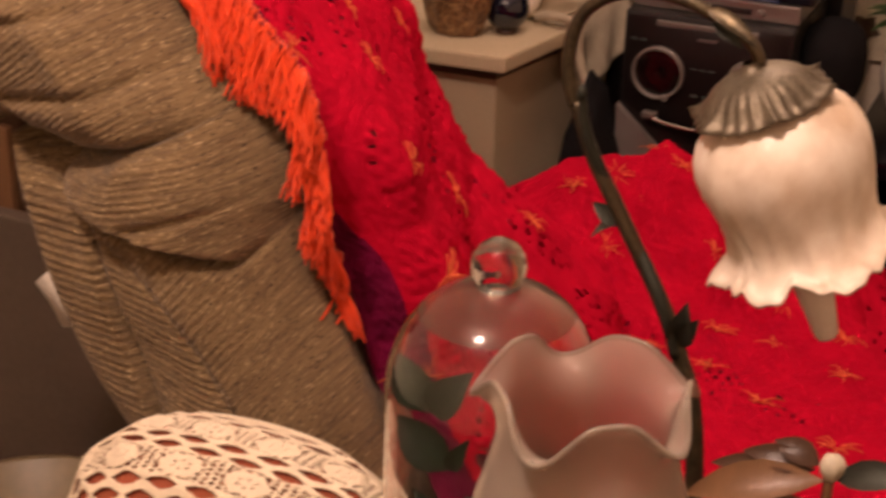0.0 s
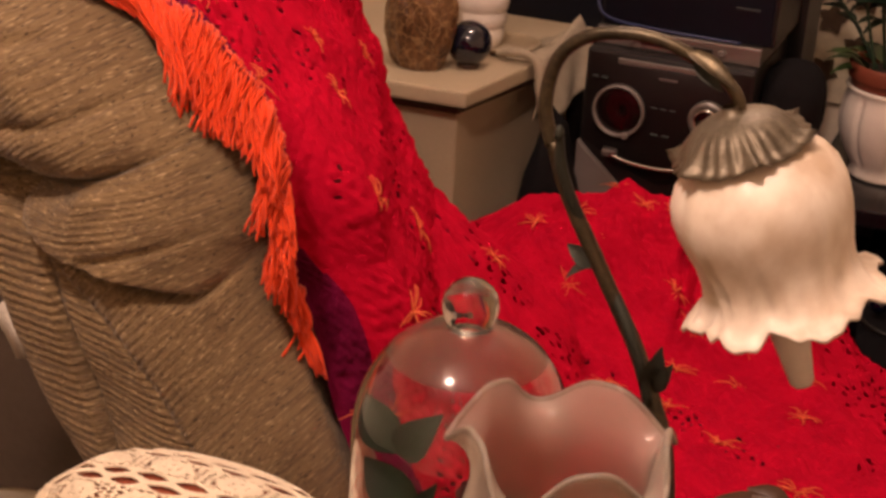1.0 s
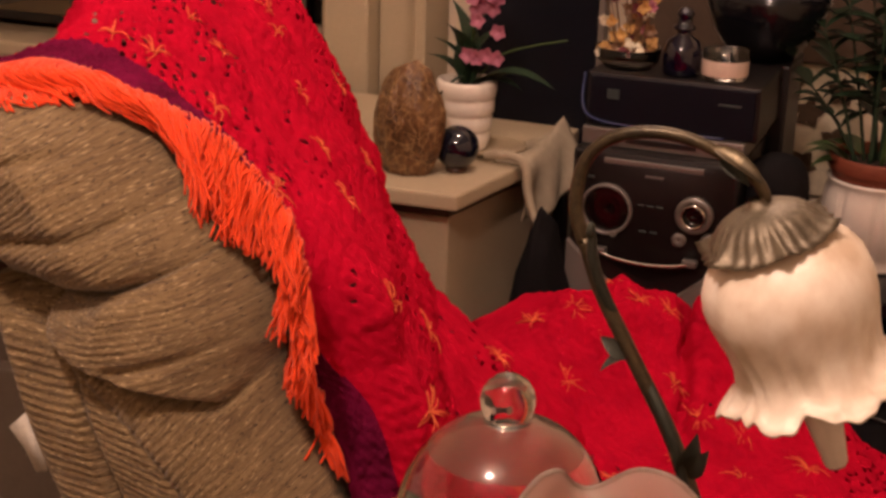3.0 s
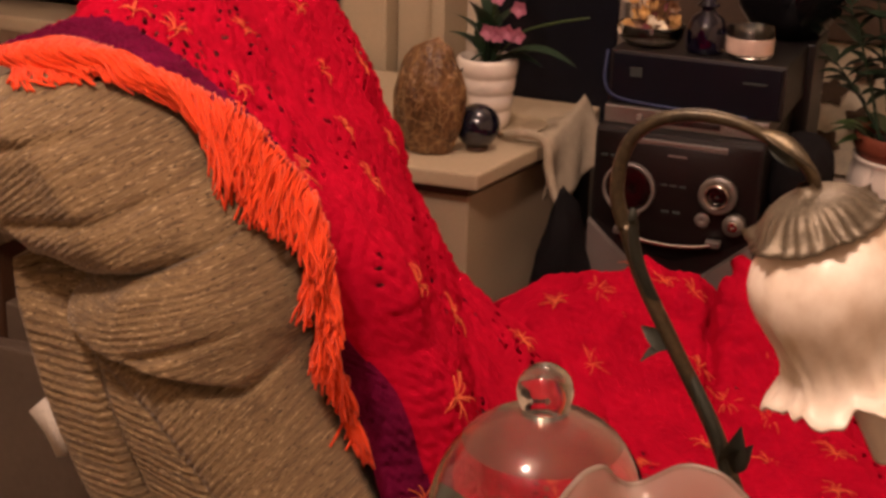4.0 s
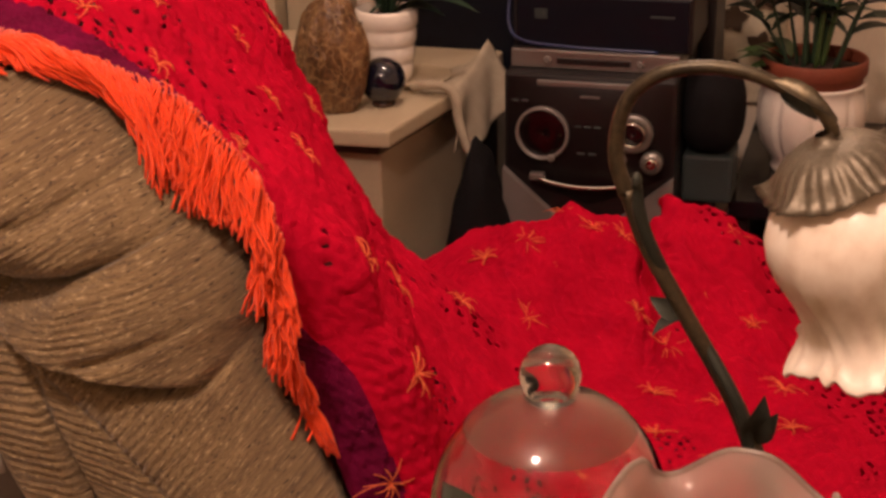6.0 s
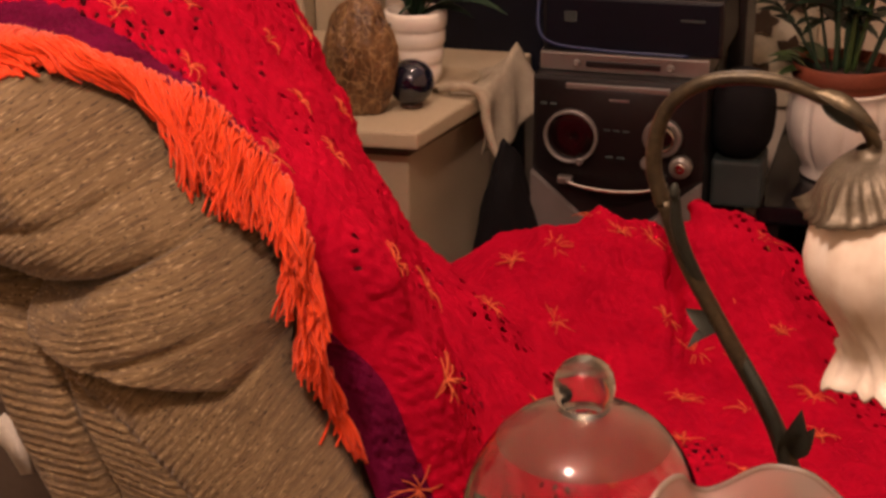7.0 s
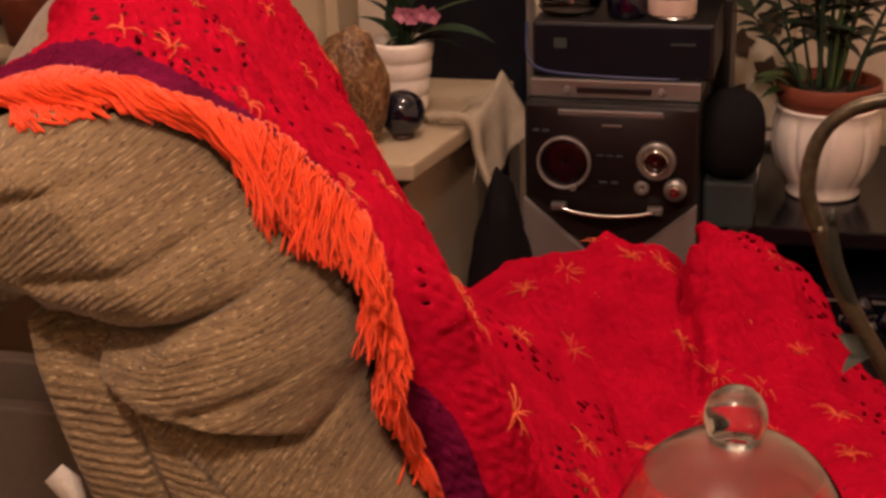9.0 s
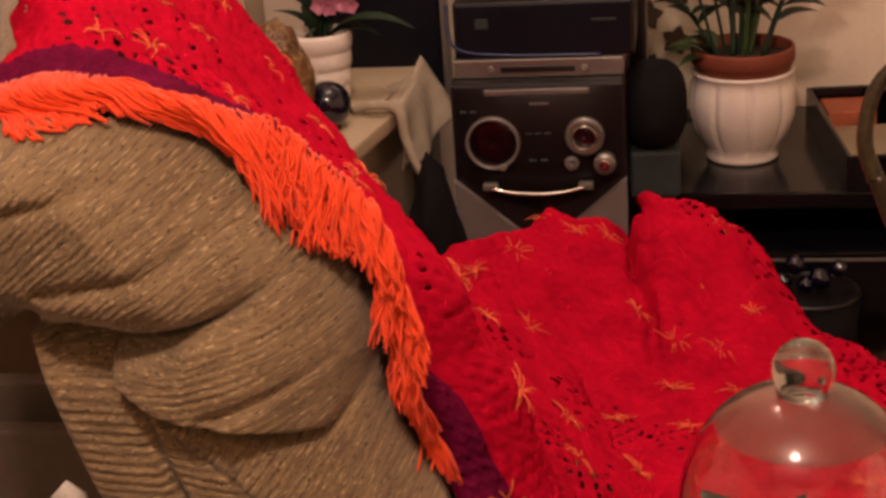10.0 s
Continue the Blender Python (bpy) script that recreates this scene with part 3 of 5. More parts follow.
def weave(u, v):
    """Relief of the crochet and where its gaps are."""
    best = np.full(u.shape, 9.0)
    ang = np.zeros(u.shape)
    for a, b in SEEDS:
        d = np.hypot(u - a, v - b)
        m = d < best
        best[m] = d[m]
        ang[m] = np.arctan2(v - b, u - a)[m]
    r = best
    ring = np.floor(r / 0.0115)
    count = np.clip(ring * 6, 1, 30)
    lobes = np.cos(count * ang + ring * 1.9)
    inring = np.cos(2 * math.pi * (r / 0.0115 - 0.5))
    fade = np.clip((0.050 - r) / 0.012, 0, 1)
    uv = np.stack([u, v, 0 * u], -1)
    bump = 0.0007 * inring * (0.6 + 0.4 * lobes) + 0.0006 * lobes * (ring > 0) * fade + 0.0008 * (1 - fade) * hashed(uv, 420, 6) + 0.0010 * hashed(np.stack([u, v, 0 * u], -1), 260, 12) + 0.0045 * np.cos(np.clip(r / 0.046, 0, 1) * math.pi / 2)
    gap = (lobes < -0.80) & (np.abs(r / 0.0115 - ring - 0.45) < 0.24) & (ring >= 1) & (fade > 0.3)
    gap |= (fade < 0.5) & (hashed(uv, 520, 15) > 0.62)
    return bump, gap


def blanket_mesh():
    step = 0.0024
    us, vs = np.arange(0.155, UB + US + UD, step), np.arange(0, WIDTH, step)
    U, V = np.meshgrid(us, vs, indexing="ij")
    P = blanket(U, V)
    e = 0.004
    nrm = np.cross(blanket(U + e, V) - P, blanket(U, V + e) - P)
    nrm /= np.maximum(np.linalg.norm(nrm, axis=-1, keepdims=True), 1e-9)
    nrm = np.where(nrm[..., 2:3] + nrm[..., 0:1] * 0.8 < 0, -nrm, nrm)
    bump, gap = weave(U, V)
    seatish = ease(U, UB - 0.05, UB + 0.1)
    UV3 = np.stack([U, V, 0 * U], -1)
    folds = 0.004 * hashed(UV3, 30, 2) + (0.002 + 0.005 * seatish) * hashed(UV3, 62, 6) + 0.0012 * hashed(UV3, 130, 9)
    border = V < np.interp(U, [0.3, 0.40, 0.50, 0.58, 0.66, 0.8], [0.070, 0.060, 0.024, 0.022, 0.032, 0.036]) + 0.005 * hashed(UV3, 25, 4)
    ribs = 0.0022 * np.sin(2 * math.pi * V / 0.0075 + 2 * hashed(UV3, 60, 3)) * np.cos(2 * math.pi * U / 0.0115 + 1.5 * hashed(UV3, 80, 8)) + 0.0030 * hashed(UV3 * np.array((1, 2.2, 1)), 260, 5)
    scallop = 0.004 * np.sin(2 * math.pi * U / 0.062) * ease(V, 0.72, 0.84) * seatish
    h = np.where(border, ribs, bump * (1.2 + 0.3 * seatish) - 0.0018 * gap) + folds + scallop
    h *= 1 - 0.85 * (V < 0.009)
    P = P + nrm * h[..., None]
    n2 = len(vs)
    idx = np.arange(U.size).reshape(U.shape)
    quads = np.stack([idx[:-1, :-1], idx[1:, :-1], idx[1:, 1:], idx[:-1, 1:]], -1).reshape(-1, 4)
    patch = hashed(UV3, 14, 8)
    hole = (gap & ~border & (patch + 0.55 * hashed(UV3, 210, 3) > 0.10 + 0.20 * seatish))[:-1, :-1].ravel()
    b = border[:-1, :-1].ravel()
    behind = (np.interp(U, PLEN, PATHP[:, 0]) < -0.150 - 0.06 * (V < 0.12)) & (V > 0.05) & (U < 0.4)
    behind |= (V > 0.70) & (U < 0.58)
    keep = ~hole & ~behind[:-1, :-1].ravel()
    me = mesh_from(P.reshape(-1, 3), quads[keep])
    me.materials.append(M["red"]), me.materials.append(M["purple"])
    me.polygons.foreach_set("material_index", b[keep].astype(int))
    return me


throw = thing("crochet_blanket", (0.1, 0.9, 0.5), "red crocheted wool blanket with purple border and orange fringe", "blanket")
throw_inv = Matrix.Translation((-0.1, -0.9, -0.5))
under(part("blanket_body", blanket_mesh(), "red", throw), throw_inv)


def star_knot(u, v, k):
    """A burst of loose yarn ends standing on the blanket."""
    r = random.Random(k)
    verts, faces = [], []
    c = blanket(u, v)
    e = 0.006
    tu, tv = blanket(u + e, v) - c, blanket(u, v + e) - c
    tu, tv = tu / np.linalg.norm(tu), tv / np.linalg.norm(tv)
    nn = np.cross(tu, tv)
    nn = nn / np.linalg.norm(nn)
    if nn[2] + 0.8 * nn[0] < 0:
        nn = -nn
    a0 = r.uniform(0, 6)
    back = u < 0.65
    count = r.choice((6, 7, 8)) if back else r.choice((10, 11, 12, 13))
    starts = []
    for i in range(count):
        a = a0 + 2 * math.pi * i / count + r.uniform(-0.25, 0.25)
        ln = r.uniform(0.007, 0.021) if back else r.uniform(0.010, 0.027)
        d = tu * math.cos(a) + tv * math.sin(a)
        sd = np.cross(nn, d) * r.uniform(-0.6, 0.6)
        lift = r.uniform(0.002, 0.007)
        pts = [c + nn * 0.004 + (d * f + sd * f * f) * ln + nn * lift * math.sin(math.pi * f * 0.8) for f in (0, 0.25, 0.5, 0.75, 1.0)]
        starts.append(len(verts))
        tube_lists(pts, [0.0007, 0.0007, 0.0006, 0.0005, 0.0004], 5, verts, faces)
    verts.append(c + nn * 0.0045)
    for a in starts:
        faces += [(a, a + 1, len(verts) - 1), (a + 2, a + 3, len(verts) - 1)]
    return mesh_from(verts, faces)


for k, (u, v) in enumerate(STARS):
    under(part("yarn_star", star_knot(u, v, k), "star", throw), throw_inv)


def side_y(x, z):
    """How far out the chair's side stands at (x, z)."""
    xs, zs, Y = SIDE["grid"]
    i = int(np.clip((x - xs[0]) / (xs[1] - xs[0]), 0, len(xs) - 1))
    k = int(np.clip((z - zs[0]) / (zs[1] - zs[0]), 0, len(zs) - 1))
    return float(Y[i, k])


def fringe():
    """Loose strands that fall over the padded edge, in wavy tufts that hang along it."""
    r = random.Random(9)
    verts, faces = [], []
    u0, u1 = float(PLEN[np.argmax((PATHP[:, 0] > -0.176) & (PATHP[:, 1] > 0.93))]), 0.76
    n = 1350
    for i in range(n):
        f = (i + r.uniform(-0.4, 0.4)) / n
        u = u0 + (u1 - u0) * f
        root = blanket(u, 0.002 + r.uniform(0, 0.010))
        if root[2] < 0.700:
            continue
        front = float(ease(root[0], -0.09, 0.05))
        low = float(ease(0.800 - root[2], 0.0, 0.05))
        tuft = math.sin(f * 62 + 1.7 * math.sin(f * 23))
        lock = math.sin(f * 31 + 2.0 * math.sin(f * 11))          # whole locks lean together
        ph, amp = r.uniform(0, 6), r.uniform(0.0010, 0.0042) * (1 - 0.5 * low)
        amp += 0.0055 * math.exp(-((root[0] - 0.015) / 0.018) ** 2) * r.random()     # curled knot of yarn
        size = r.uniform(0.72, 1.18) * (1.0 - 0.10 * tuft)
        side = -r.uniform(0.0, 1.0) * (0.012 - 0.001 * low) + 0.004 * tuft * (1 - low)
        dx = (0.056 + 0.014 * lock) * (1 - front) * size + (0.012 + 0.008 * lock + 0.019 * low) * front * size + side * (0.2 + 0.8 * front)
        dy = -(0.034 - 0.012 * front - 0.010 * low) * size
        dz = -(0.012 + 0.030 * float(ease(root[0], -0.140, -0.070)) + 0.005 * front + 0.009 * low + 0.014 * math.exp(-((root[0] + 0.005) / 0.032) ** 2)) * size
        lift = r.uniform(0.001, 0.009 - 0.003 * low)
        pts = []
        for s in (0, 0.1, 0.22, 0.36, 0.52, 0.68, 0.84, 1.0):
            x = root[0] + dx * (s * (1 - front) + front * (1.5 * s - 0.5 * s * s)) + amp * math.sin(ph + s * 7) + 0.0015 * math.sin(f * 130 + s * 6)
            z = root[2] + 0.005 * math.sin(math.pi * min(1, s * 2.2)) + dz * (s * front + s * s * (1 - front)) + 0.4 * amp * math.sin(ph * 1.7 + s * 9)
            q = min(1, s * 3.2)
            y = root[1] + dy * s ** 0.8
            top = side_y(x, z)
            y = y + (min(max(y, top - 0.024 - 0.03 * front), top - 0.002) - y) * q - lift * q * (1.2 - 0.5 * s)
            pts.append((x, y, z))
        tube_lists(smooth_path(pts, 2), 0.00105, 5, verts, faces)
    return mesh_from(verts, faces)


under(part("fringe", fringe(), "orange", throw, "bright orange yarn fringe", kind="stuff"), throw_inv)


# ---- the side table and what stands on it ----
TZ = 0.62
tab = thing("side_table", (0.40, 0.32, 0), "dark wooden side table beside the armchair", "table")
part("tabletop", box(-0.22, 0.42, -0.14, 0.14, TZ - 0.028, TZ, 0.006), "wood", tab, smooth=False)
for x in (-0.19, 0.39):
    for y in (-0.11, 0.11):
        part("leg", lathe([(0.014, 0), (0.017, 0.2), (0.022, TZ - 0.028)], 14, at=(x, y, 0), close=True), "wood", tab)


def glass_dome():
    d = thing("glass_dome", (0.352, 0.371, TZ), "clear glass bell dome with a ball knob over a dark rose", "dome")
    base = lathe([(0.001, 0.0), (0.072, 0.0), (0.074, 0.006), (0.070, 0.012), (0.001, 0.012)], 56)
    part("base", base, "wood", d, "dark turned wooden base")
    R, h = 0.0628, 0.1785
    prof = [(R, 0.014), (R, 0.06), (R, h - 0.01)]
    for k in range(1, 13):
        a = math.pi / 2 * k / 13
        prof.append((R * math.cos(a) ** 0.86, h - 0.01 + 0.073 * math.sin(a) ** 0.94))
    prof += [(0.0065, h + 0.0628), (0.0002, h + 0.0630)]
    bell = part("bell", lathe(shell(prof, 0.0022), 72), "clear", d, "clear blown glass bell, room reflection tinted into its crown")
    # the crown's faces get the reflection as a tint
    bell.data.materials.append(M["crown_reflection"])
    for f in bell.data.polygons:
        f.material_index = int(f.center.z > h + 0.046)
    kn = [(0.0002, 0.2405), (0.0128, 0.2408), (0.0136, 0.2420), (0.0126, 0.2432)]
    for k in range(0, 17):
        a = -math.pi / 2 * 0.42 + (math.pi / 2 * 1.42) * k / 16
        kn.append((max(0.0156 * math.cos(a), 0.0002), 0.2540 + (0.0156 if a > 0 else 0.0175) * math.sin(a)))
    part("knob", lathe(kn, 40), "clear", d, "clear glass ball knob")
    return d


glass_dome()


def dried_rose():
    o = thing("preserved_rose", (0.352, 0.371, TZ + 0.013), "dark red preserved rose with green leaves under glass", "flower")
    part("stem", tube([(0.012, 0, 0), (0.014, 0.004, 0.04), (0.018, -0.006, 0.085), (0.020, -0.010, 0.112)], 0.0022, 8), "leaf", o)
    r = random.Random(3)
    for k in range(17):
        a, tilt = k * 2.4, 0.15 + k * 0.055
        rad = 0.005 + 0.0011 * k
        verts, faces = [], []
        m = 6
        for i in range(m):
            for j in range(m):
                f, g = i / (m - 1), j / (m - 1) - 0.5
                w = 0.9 * math.sin(math.pi * (0.18 + 0.70 * f))
                aa = a + g * 1.7 * w
                rr = rad * (0.35 + 0.75 * f) + 0.004 * f * f * tilt
                verts.append((0.020 + rr * math.cos(aa), -0.010 + rr * math.sin(aa), 0.108 + 0.024 * f - 0.006 * tilt * f * f + r.uniform(-0.0005, 0.0005)))
        for i in range(m - 1):
            for j in range(m - 1):
                faces.append((i * m + j, i * m + j + 1, (i + 1) * m + j + 1, (i + 1) * m + j))
        part("petal", mesh_from(verts, faces), "rose", o)
    for bx, by, bz, tx, ty, tz, w in ((-0.026, -0.030, 0.156, -0.050, -0.022, 0.184, 0.028), (-0.025, -0.030, 0.156, 0.000, -0.030, 0.188, 0.027), (-0.012, -0.030, 0.122, -0.048, -0.026, 0.146, 0.030), (-0.010, -0.036, 0.126, 0.002, -0.038, 0.150, 0.013),
                                      (0.01, -0.01, 0.07, -0.036, -0.034, 0.078, 0.030), (0.012, -0.01, 0.06, 0.040, -0.036, 0.066, 0.030), (0.014, 0.004, 0.05, -0.030, 0.034, 0.060, 0.030), (0.014, -0.01, 0.055, -0.010, -0.050, 0.082, 0.026), (0.0, -0.01, 0.05, -0.046, -0.010, 0.088, 0.026), (0.01, -0.01, 0.05, 0.02, -0.048, 0.076, 0.026)):
        part("leaf", mesh_from(*leaf_lists((bx, by, bz), (tx, ty, tz), 0.8 * w, 0.25, 0.55, up=(0.2, -1, 0.5))), "leaf", o)
    return o


dried_rose()


def tulip_vase():
    """Blown frosted glass: the rim droops outwards in five soft lobes."""
    o = thing("tulip_vase", (0.454, 0.230, TZ), "frosted glass tulip vase with a ruffled rim", "vase")
    prof = [(0.026, 0.0), (0.032, 0.004), (0.044, 0.040), (0.053, 0.100), (0.0565, 0.150), (0.0550, 0.185), (0.0495, 0.215), (0.0435, 0.236), (0.0405, 0.249), (0.0400, 0.258), (0.0410, 0.266), (0.0425, 0.273), (0.0445, 0.280)]

    def shape(a, i, r, z):
        w = min(1.0, max(0.0, (z - 0.246) / 0.034))
        lobe = (0.5 + 0.5 * math.cos(5 * (a - 2.0857) + 0.25 * math.sin(2 * a))) ** 1.7
        return r + w ** 1.6 * 0.0095 * lobe, z - w ** 2.2 * 0.0175 * lobe + w * 0.0012 * math.cos(2 * a)

    inner = [(r - 0.0026, z + (0.003 if k == 0 else 0)) for k, (r, z) in enumerate(prof)]
    full = prof + [(prof[-1][0] - 0.0012, prof[-1][1] + 0.0016)] + list(reversed(inner)) + [(0.0005, 0.004)]
    part("vase_body", lathe([(0.0005, 0.0)] + full, 150, shape), "frosted", o)
    rim = []
    for k in range(151):
        a = 2 * math.pi * k / 150
        rr, zz = shape(a, 0, prof[-1][0] - 0.0012, prof[-1][1] + 0.0004)
        rim.append((rr * math.cos(a), rr * math.sin(a), zz))
    part("lip", mesh_from(*tube_lists(rim, 0.0015, 10)), "lipglass", o, "glossy rolled glass lip")
    return o


tulip_vase()


def table_lamp():
    o = thing("flower_lamp", (0.47, 0.40, TZ), "bronze gooseneck table lamp with a marbled glass flower shade", "lamp")

    def L(x, z, y=0.40):
        return (x - 0.468, y - 0.412, z + 0.003 - TZ)
    part("base", lathe([(0.001, 0), (0.062, 0), (0.064, 0.006), (0.056, 0.014), (0.030, 0.020), (0.014, 0.030), (0.009, 0.040), (0.001, 0.041)], 48), "bronze", o)
    stem = [L(0.470, 0.655), L(0.468, 0.74), L(0.462, 0.80), L(0.451, 0.832), L(0.438, 0.862), L(0.414, 0.903), L(0.394, 0.938), L(0.383, 0.966)]
    part("stem", tube(stem, [0.0065, 0.0055, 0.005, 0.005, 0.0045, 0.0042, 0.0042, 0.0040], 12), "bronze", o)
    twist = [L(0.450, 0.832, 0.396), L(0.440, 0.866, 0.392), L(0.412, 0.905, 0.405), L(0.397, 0.938, 0.396), L(0.391, 0.957, 0.392), L(0.390, 0.972, 0.390)]
    part("twist", tube(twist, [0.003, 0.003, 0.003, 0.0032, 0.0034, 0.0022], 10), "verdigris", o)
    arc = [L(0.383, 0.964), L(0.3775, 0.982), L(0.379, 1.002), L(0.386, 1.016), L(0.400, 1.0255), L(0.420, 1.029), L(0.440, 1.0265), L(0.458, 1.019), L(0.470, 1.012), L(0.476, 1.004), L(0.477, 0.996)]
    part("arch", tube(arc, [0.0042, 0.0040, 0.0038, 0.0036, 0.0036, 0.0035, 0.0034, 0.0032, 0.0032, 0.0034, 0.0036], 12), "bronze", o)
    # curled leaves on the stem and at the arch's end
    def leaf(base, tip, w, fold, m, upv=(0.2, -1, 0.2)):
        part("leaf", mesh_from(*leaf_lists(base, tip, w, 0.25, fold, up=upv)), m, o, "cast bronze leaf")
    leaf(L(0.4145, 0.902), L(0.396, 0.911), 0.010, 0.5, "verdigris")
    leaf(L(0.4140, 0.902), L(0.399, 0.894, 0.392), 0.010, 0.4, "verdigris", (0, 0, 1))
    leaf(L(0.449, 0.836), L(0.455, 0.868, 0.392), 0.014, 0.6, "verdigris")
    leaf(L(0.449, 0.840), L(0.462, 0.859, 0.392), 0.012, 0.5, "verdigris")
    leaf(L(0.448, 1.024), L(0.466, 1.019, 0.393), 0.006, 0.4, "bronze", (0, 0, 1))
    leaf(L(0.452, 1.021), L(0.470, 1.010, 0.390), 0.007, 0.5, "verdigris", (0, -1, 0.4))
    leaf(L(0.448, 1.0260, 0.396), L(0.479, 1.011, 0.388), 0.008, 0.7, "bronze", (0.3, -1, 0.9))
    part("bud", lathe([(0.0004, -0.004), (0.0024, -0.002), (0.0028, 0.001), (0.0018, 0.004), (0.0004, 0.0055)], 12, at=L(0.3895, 0.974, 0.389)), "verdigris", o)
    # cap and shade hang along one leaning axis
    axis = Matrix.Translation(L(0.4765, 0.997, 0.398)) @ Euler((radians(7), radians(-21), 0)).to_matrix().to_4x4()

    def fl(a, i, r, z):
        w = np.clip((-z - 0.004) / 0.018, 0, 1)
        s = abs(math.sin(3 * a + 0.35)) ** 0.6
        g = 26 * a + 0.5 * math.sin(7 * a)
        flute = 0.0011 * math.copysign(abs(math.cos(g)) ** 0.7, math.cos(g)) * min(1, w * 2) * (0.75 + 0.25 * math.sin(5 * a + 1))
        return r + w ** 3 * (0.0020 + 0.0065 * (1 - s) ** 1.5) + flute, z - w ** 3 * (0.0045 * (s - 0.6) - 0.002 * (1 - s) ** 3)
    cap_p = [(0.0045, 0.004), (0.006, 0.0), (0.012, -0.0015), (0.020, -0.004), (0.0265, -0.008), (0.0300, -0.0125), (0.0325, -0.0175), (0.0345, -0.0205), (0.0385, -0.0220)]
    bm = lathe(cap_p + [(r - 0.0012, z - 0.0010) for r, z in reversed(cap_p)], 272, fl)
    bm.transform(axis @ Matrix.Translation((-0.002, 0, 0.0025)) @ Matrix.Diagonal((0.87, 0.87, 0.84, 1)))
    part("cap", bm, "cap", o, "fluted bronze petal cap")

    def ruf(a, i, r, z):
        w = np.clip((-z - 0.070) / 0.030, 0, 1)
        lob = math.cos(7 * a + 0.9) + 0.45 * math.cos(11 * a + 1.0) + 0.3 * math.cos(3 * a + 2)
        wob = math.cos(19 * a + 1.2 * math.sin(3 * a)) + 0.5 * math.cos(31 * a + 2)
        rib = 0.0006 * wob * np.clip((-z - 0.05) / 0.035, 0, 1) + 0.0006 * math.cos(9 * a + 1)
        return r + w * w * 0.0032 * lob + rib, z - w * w * (0.0022 * lob + 0.0012 * wob)
    sh = [(0.010, -0.012), (0.022, -0.0150), (0.0310, -0.0200), (0.0385, -0.0275), (0.0432, -0.036), (0.0450, -0.045), (0.0443, -0.055), (0.0420, -0.065), (0.0396, -0.074), (0.0382, -0.082), (0.0385, -0.089), (0.0410, -0.0955), (0.0460, -0.0995), (0.0510, -0.1005)]
    bm = lathe(shell(sh, -0.002), 256, ruf)
    bm.transform(axis)
    part("shade", bm, "alabaster", o, "cream marbled glass flower shade with ruffled rim")
    bm = lathe([(0.0004, -0.143), (0.0045, -0.1425), (0.0062, -0.140), (0.0078, -0.128), (0.0100, -0.113), (0.0125, -0.096), (0.0140, -0.080), (0.0130, -0.063), (0.010, -0.045), (0.009, -0.03)], 32)
    bm.transform(axis @ Matrix.Rotation(radians(-7), 4, "X") @ Matrix.Translation((0.002, -0.006, 0)))
    part("bulb", bm, "bulbglass", o, "unlit frosted candle bulb")
    return o


table_lamp()


def lace_stool():
    o = thing("padded_stool", (0.150, 0.415, 0), "terracotta cloth padded stool beside the armchair", "stool")
    prof = [(0.13, 0.20), (0.140, 0.32), (0.146, 0.50), (0.140, 0.590), (0.122, 0.637), (0.090, 0.662), (0.045, 0.672), (0.0004, 0.675)]

    def sq(a, i, r, z):
        q = (abs(math.cos(a)) ** 4 + abs(math.sin(a)) ** 4) ** -0.25
        return r * (1 + (q - 1) * 0.2), z
    bm = lathe(prof, 64, sq)
    for v in bm.verts:
        v.co.y *= 0.55
    part("cushion", bm, "terracloth", o)
    for x in (-0.11, 0.11):
        for y in (-0.05, 0.05):
            part("leg", lathe([(0.014, 0), (0.02, 0.20)], 12, at=(x, y, 0), close=True), "wood", o)
    return o, prof


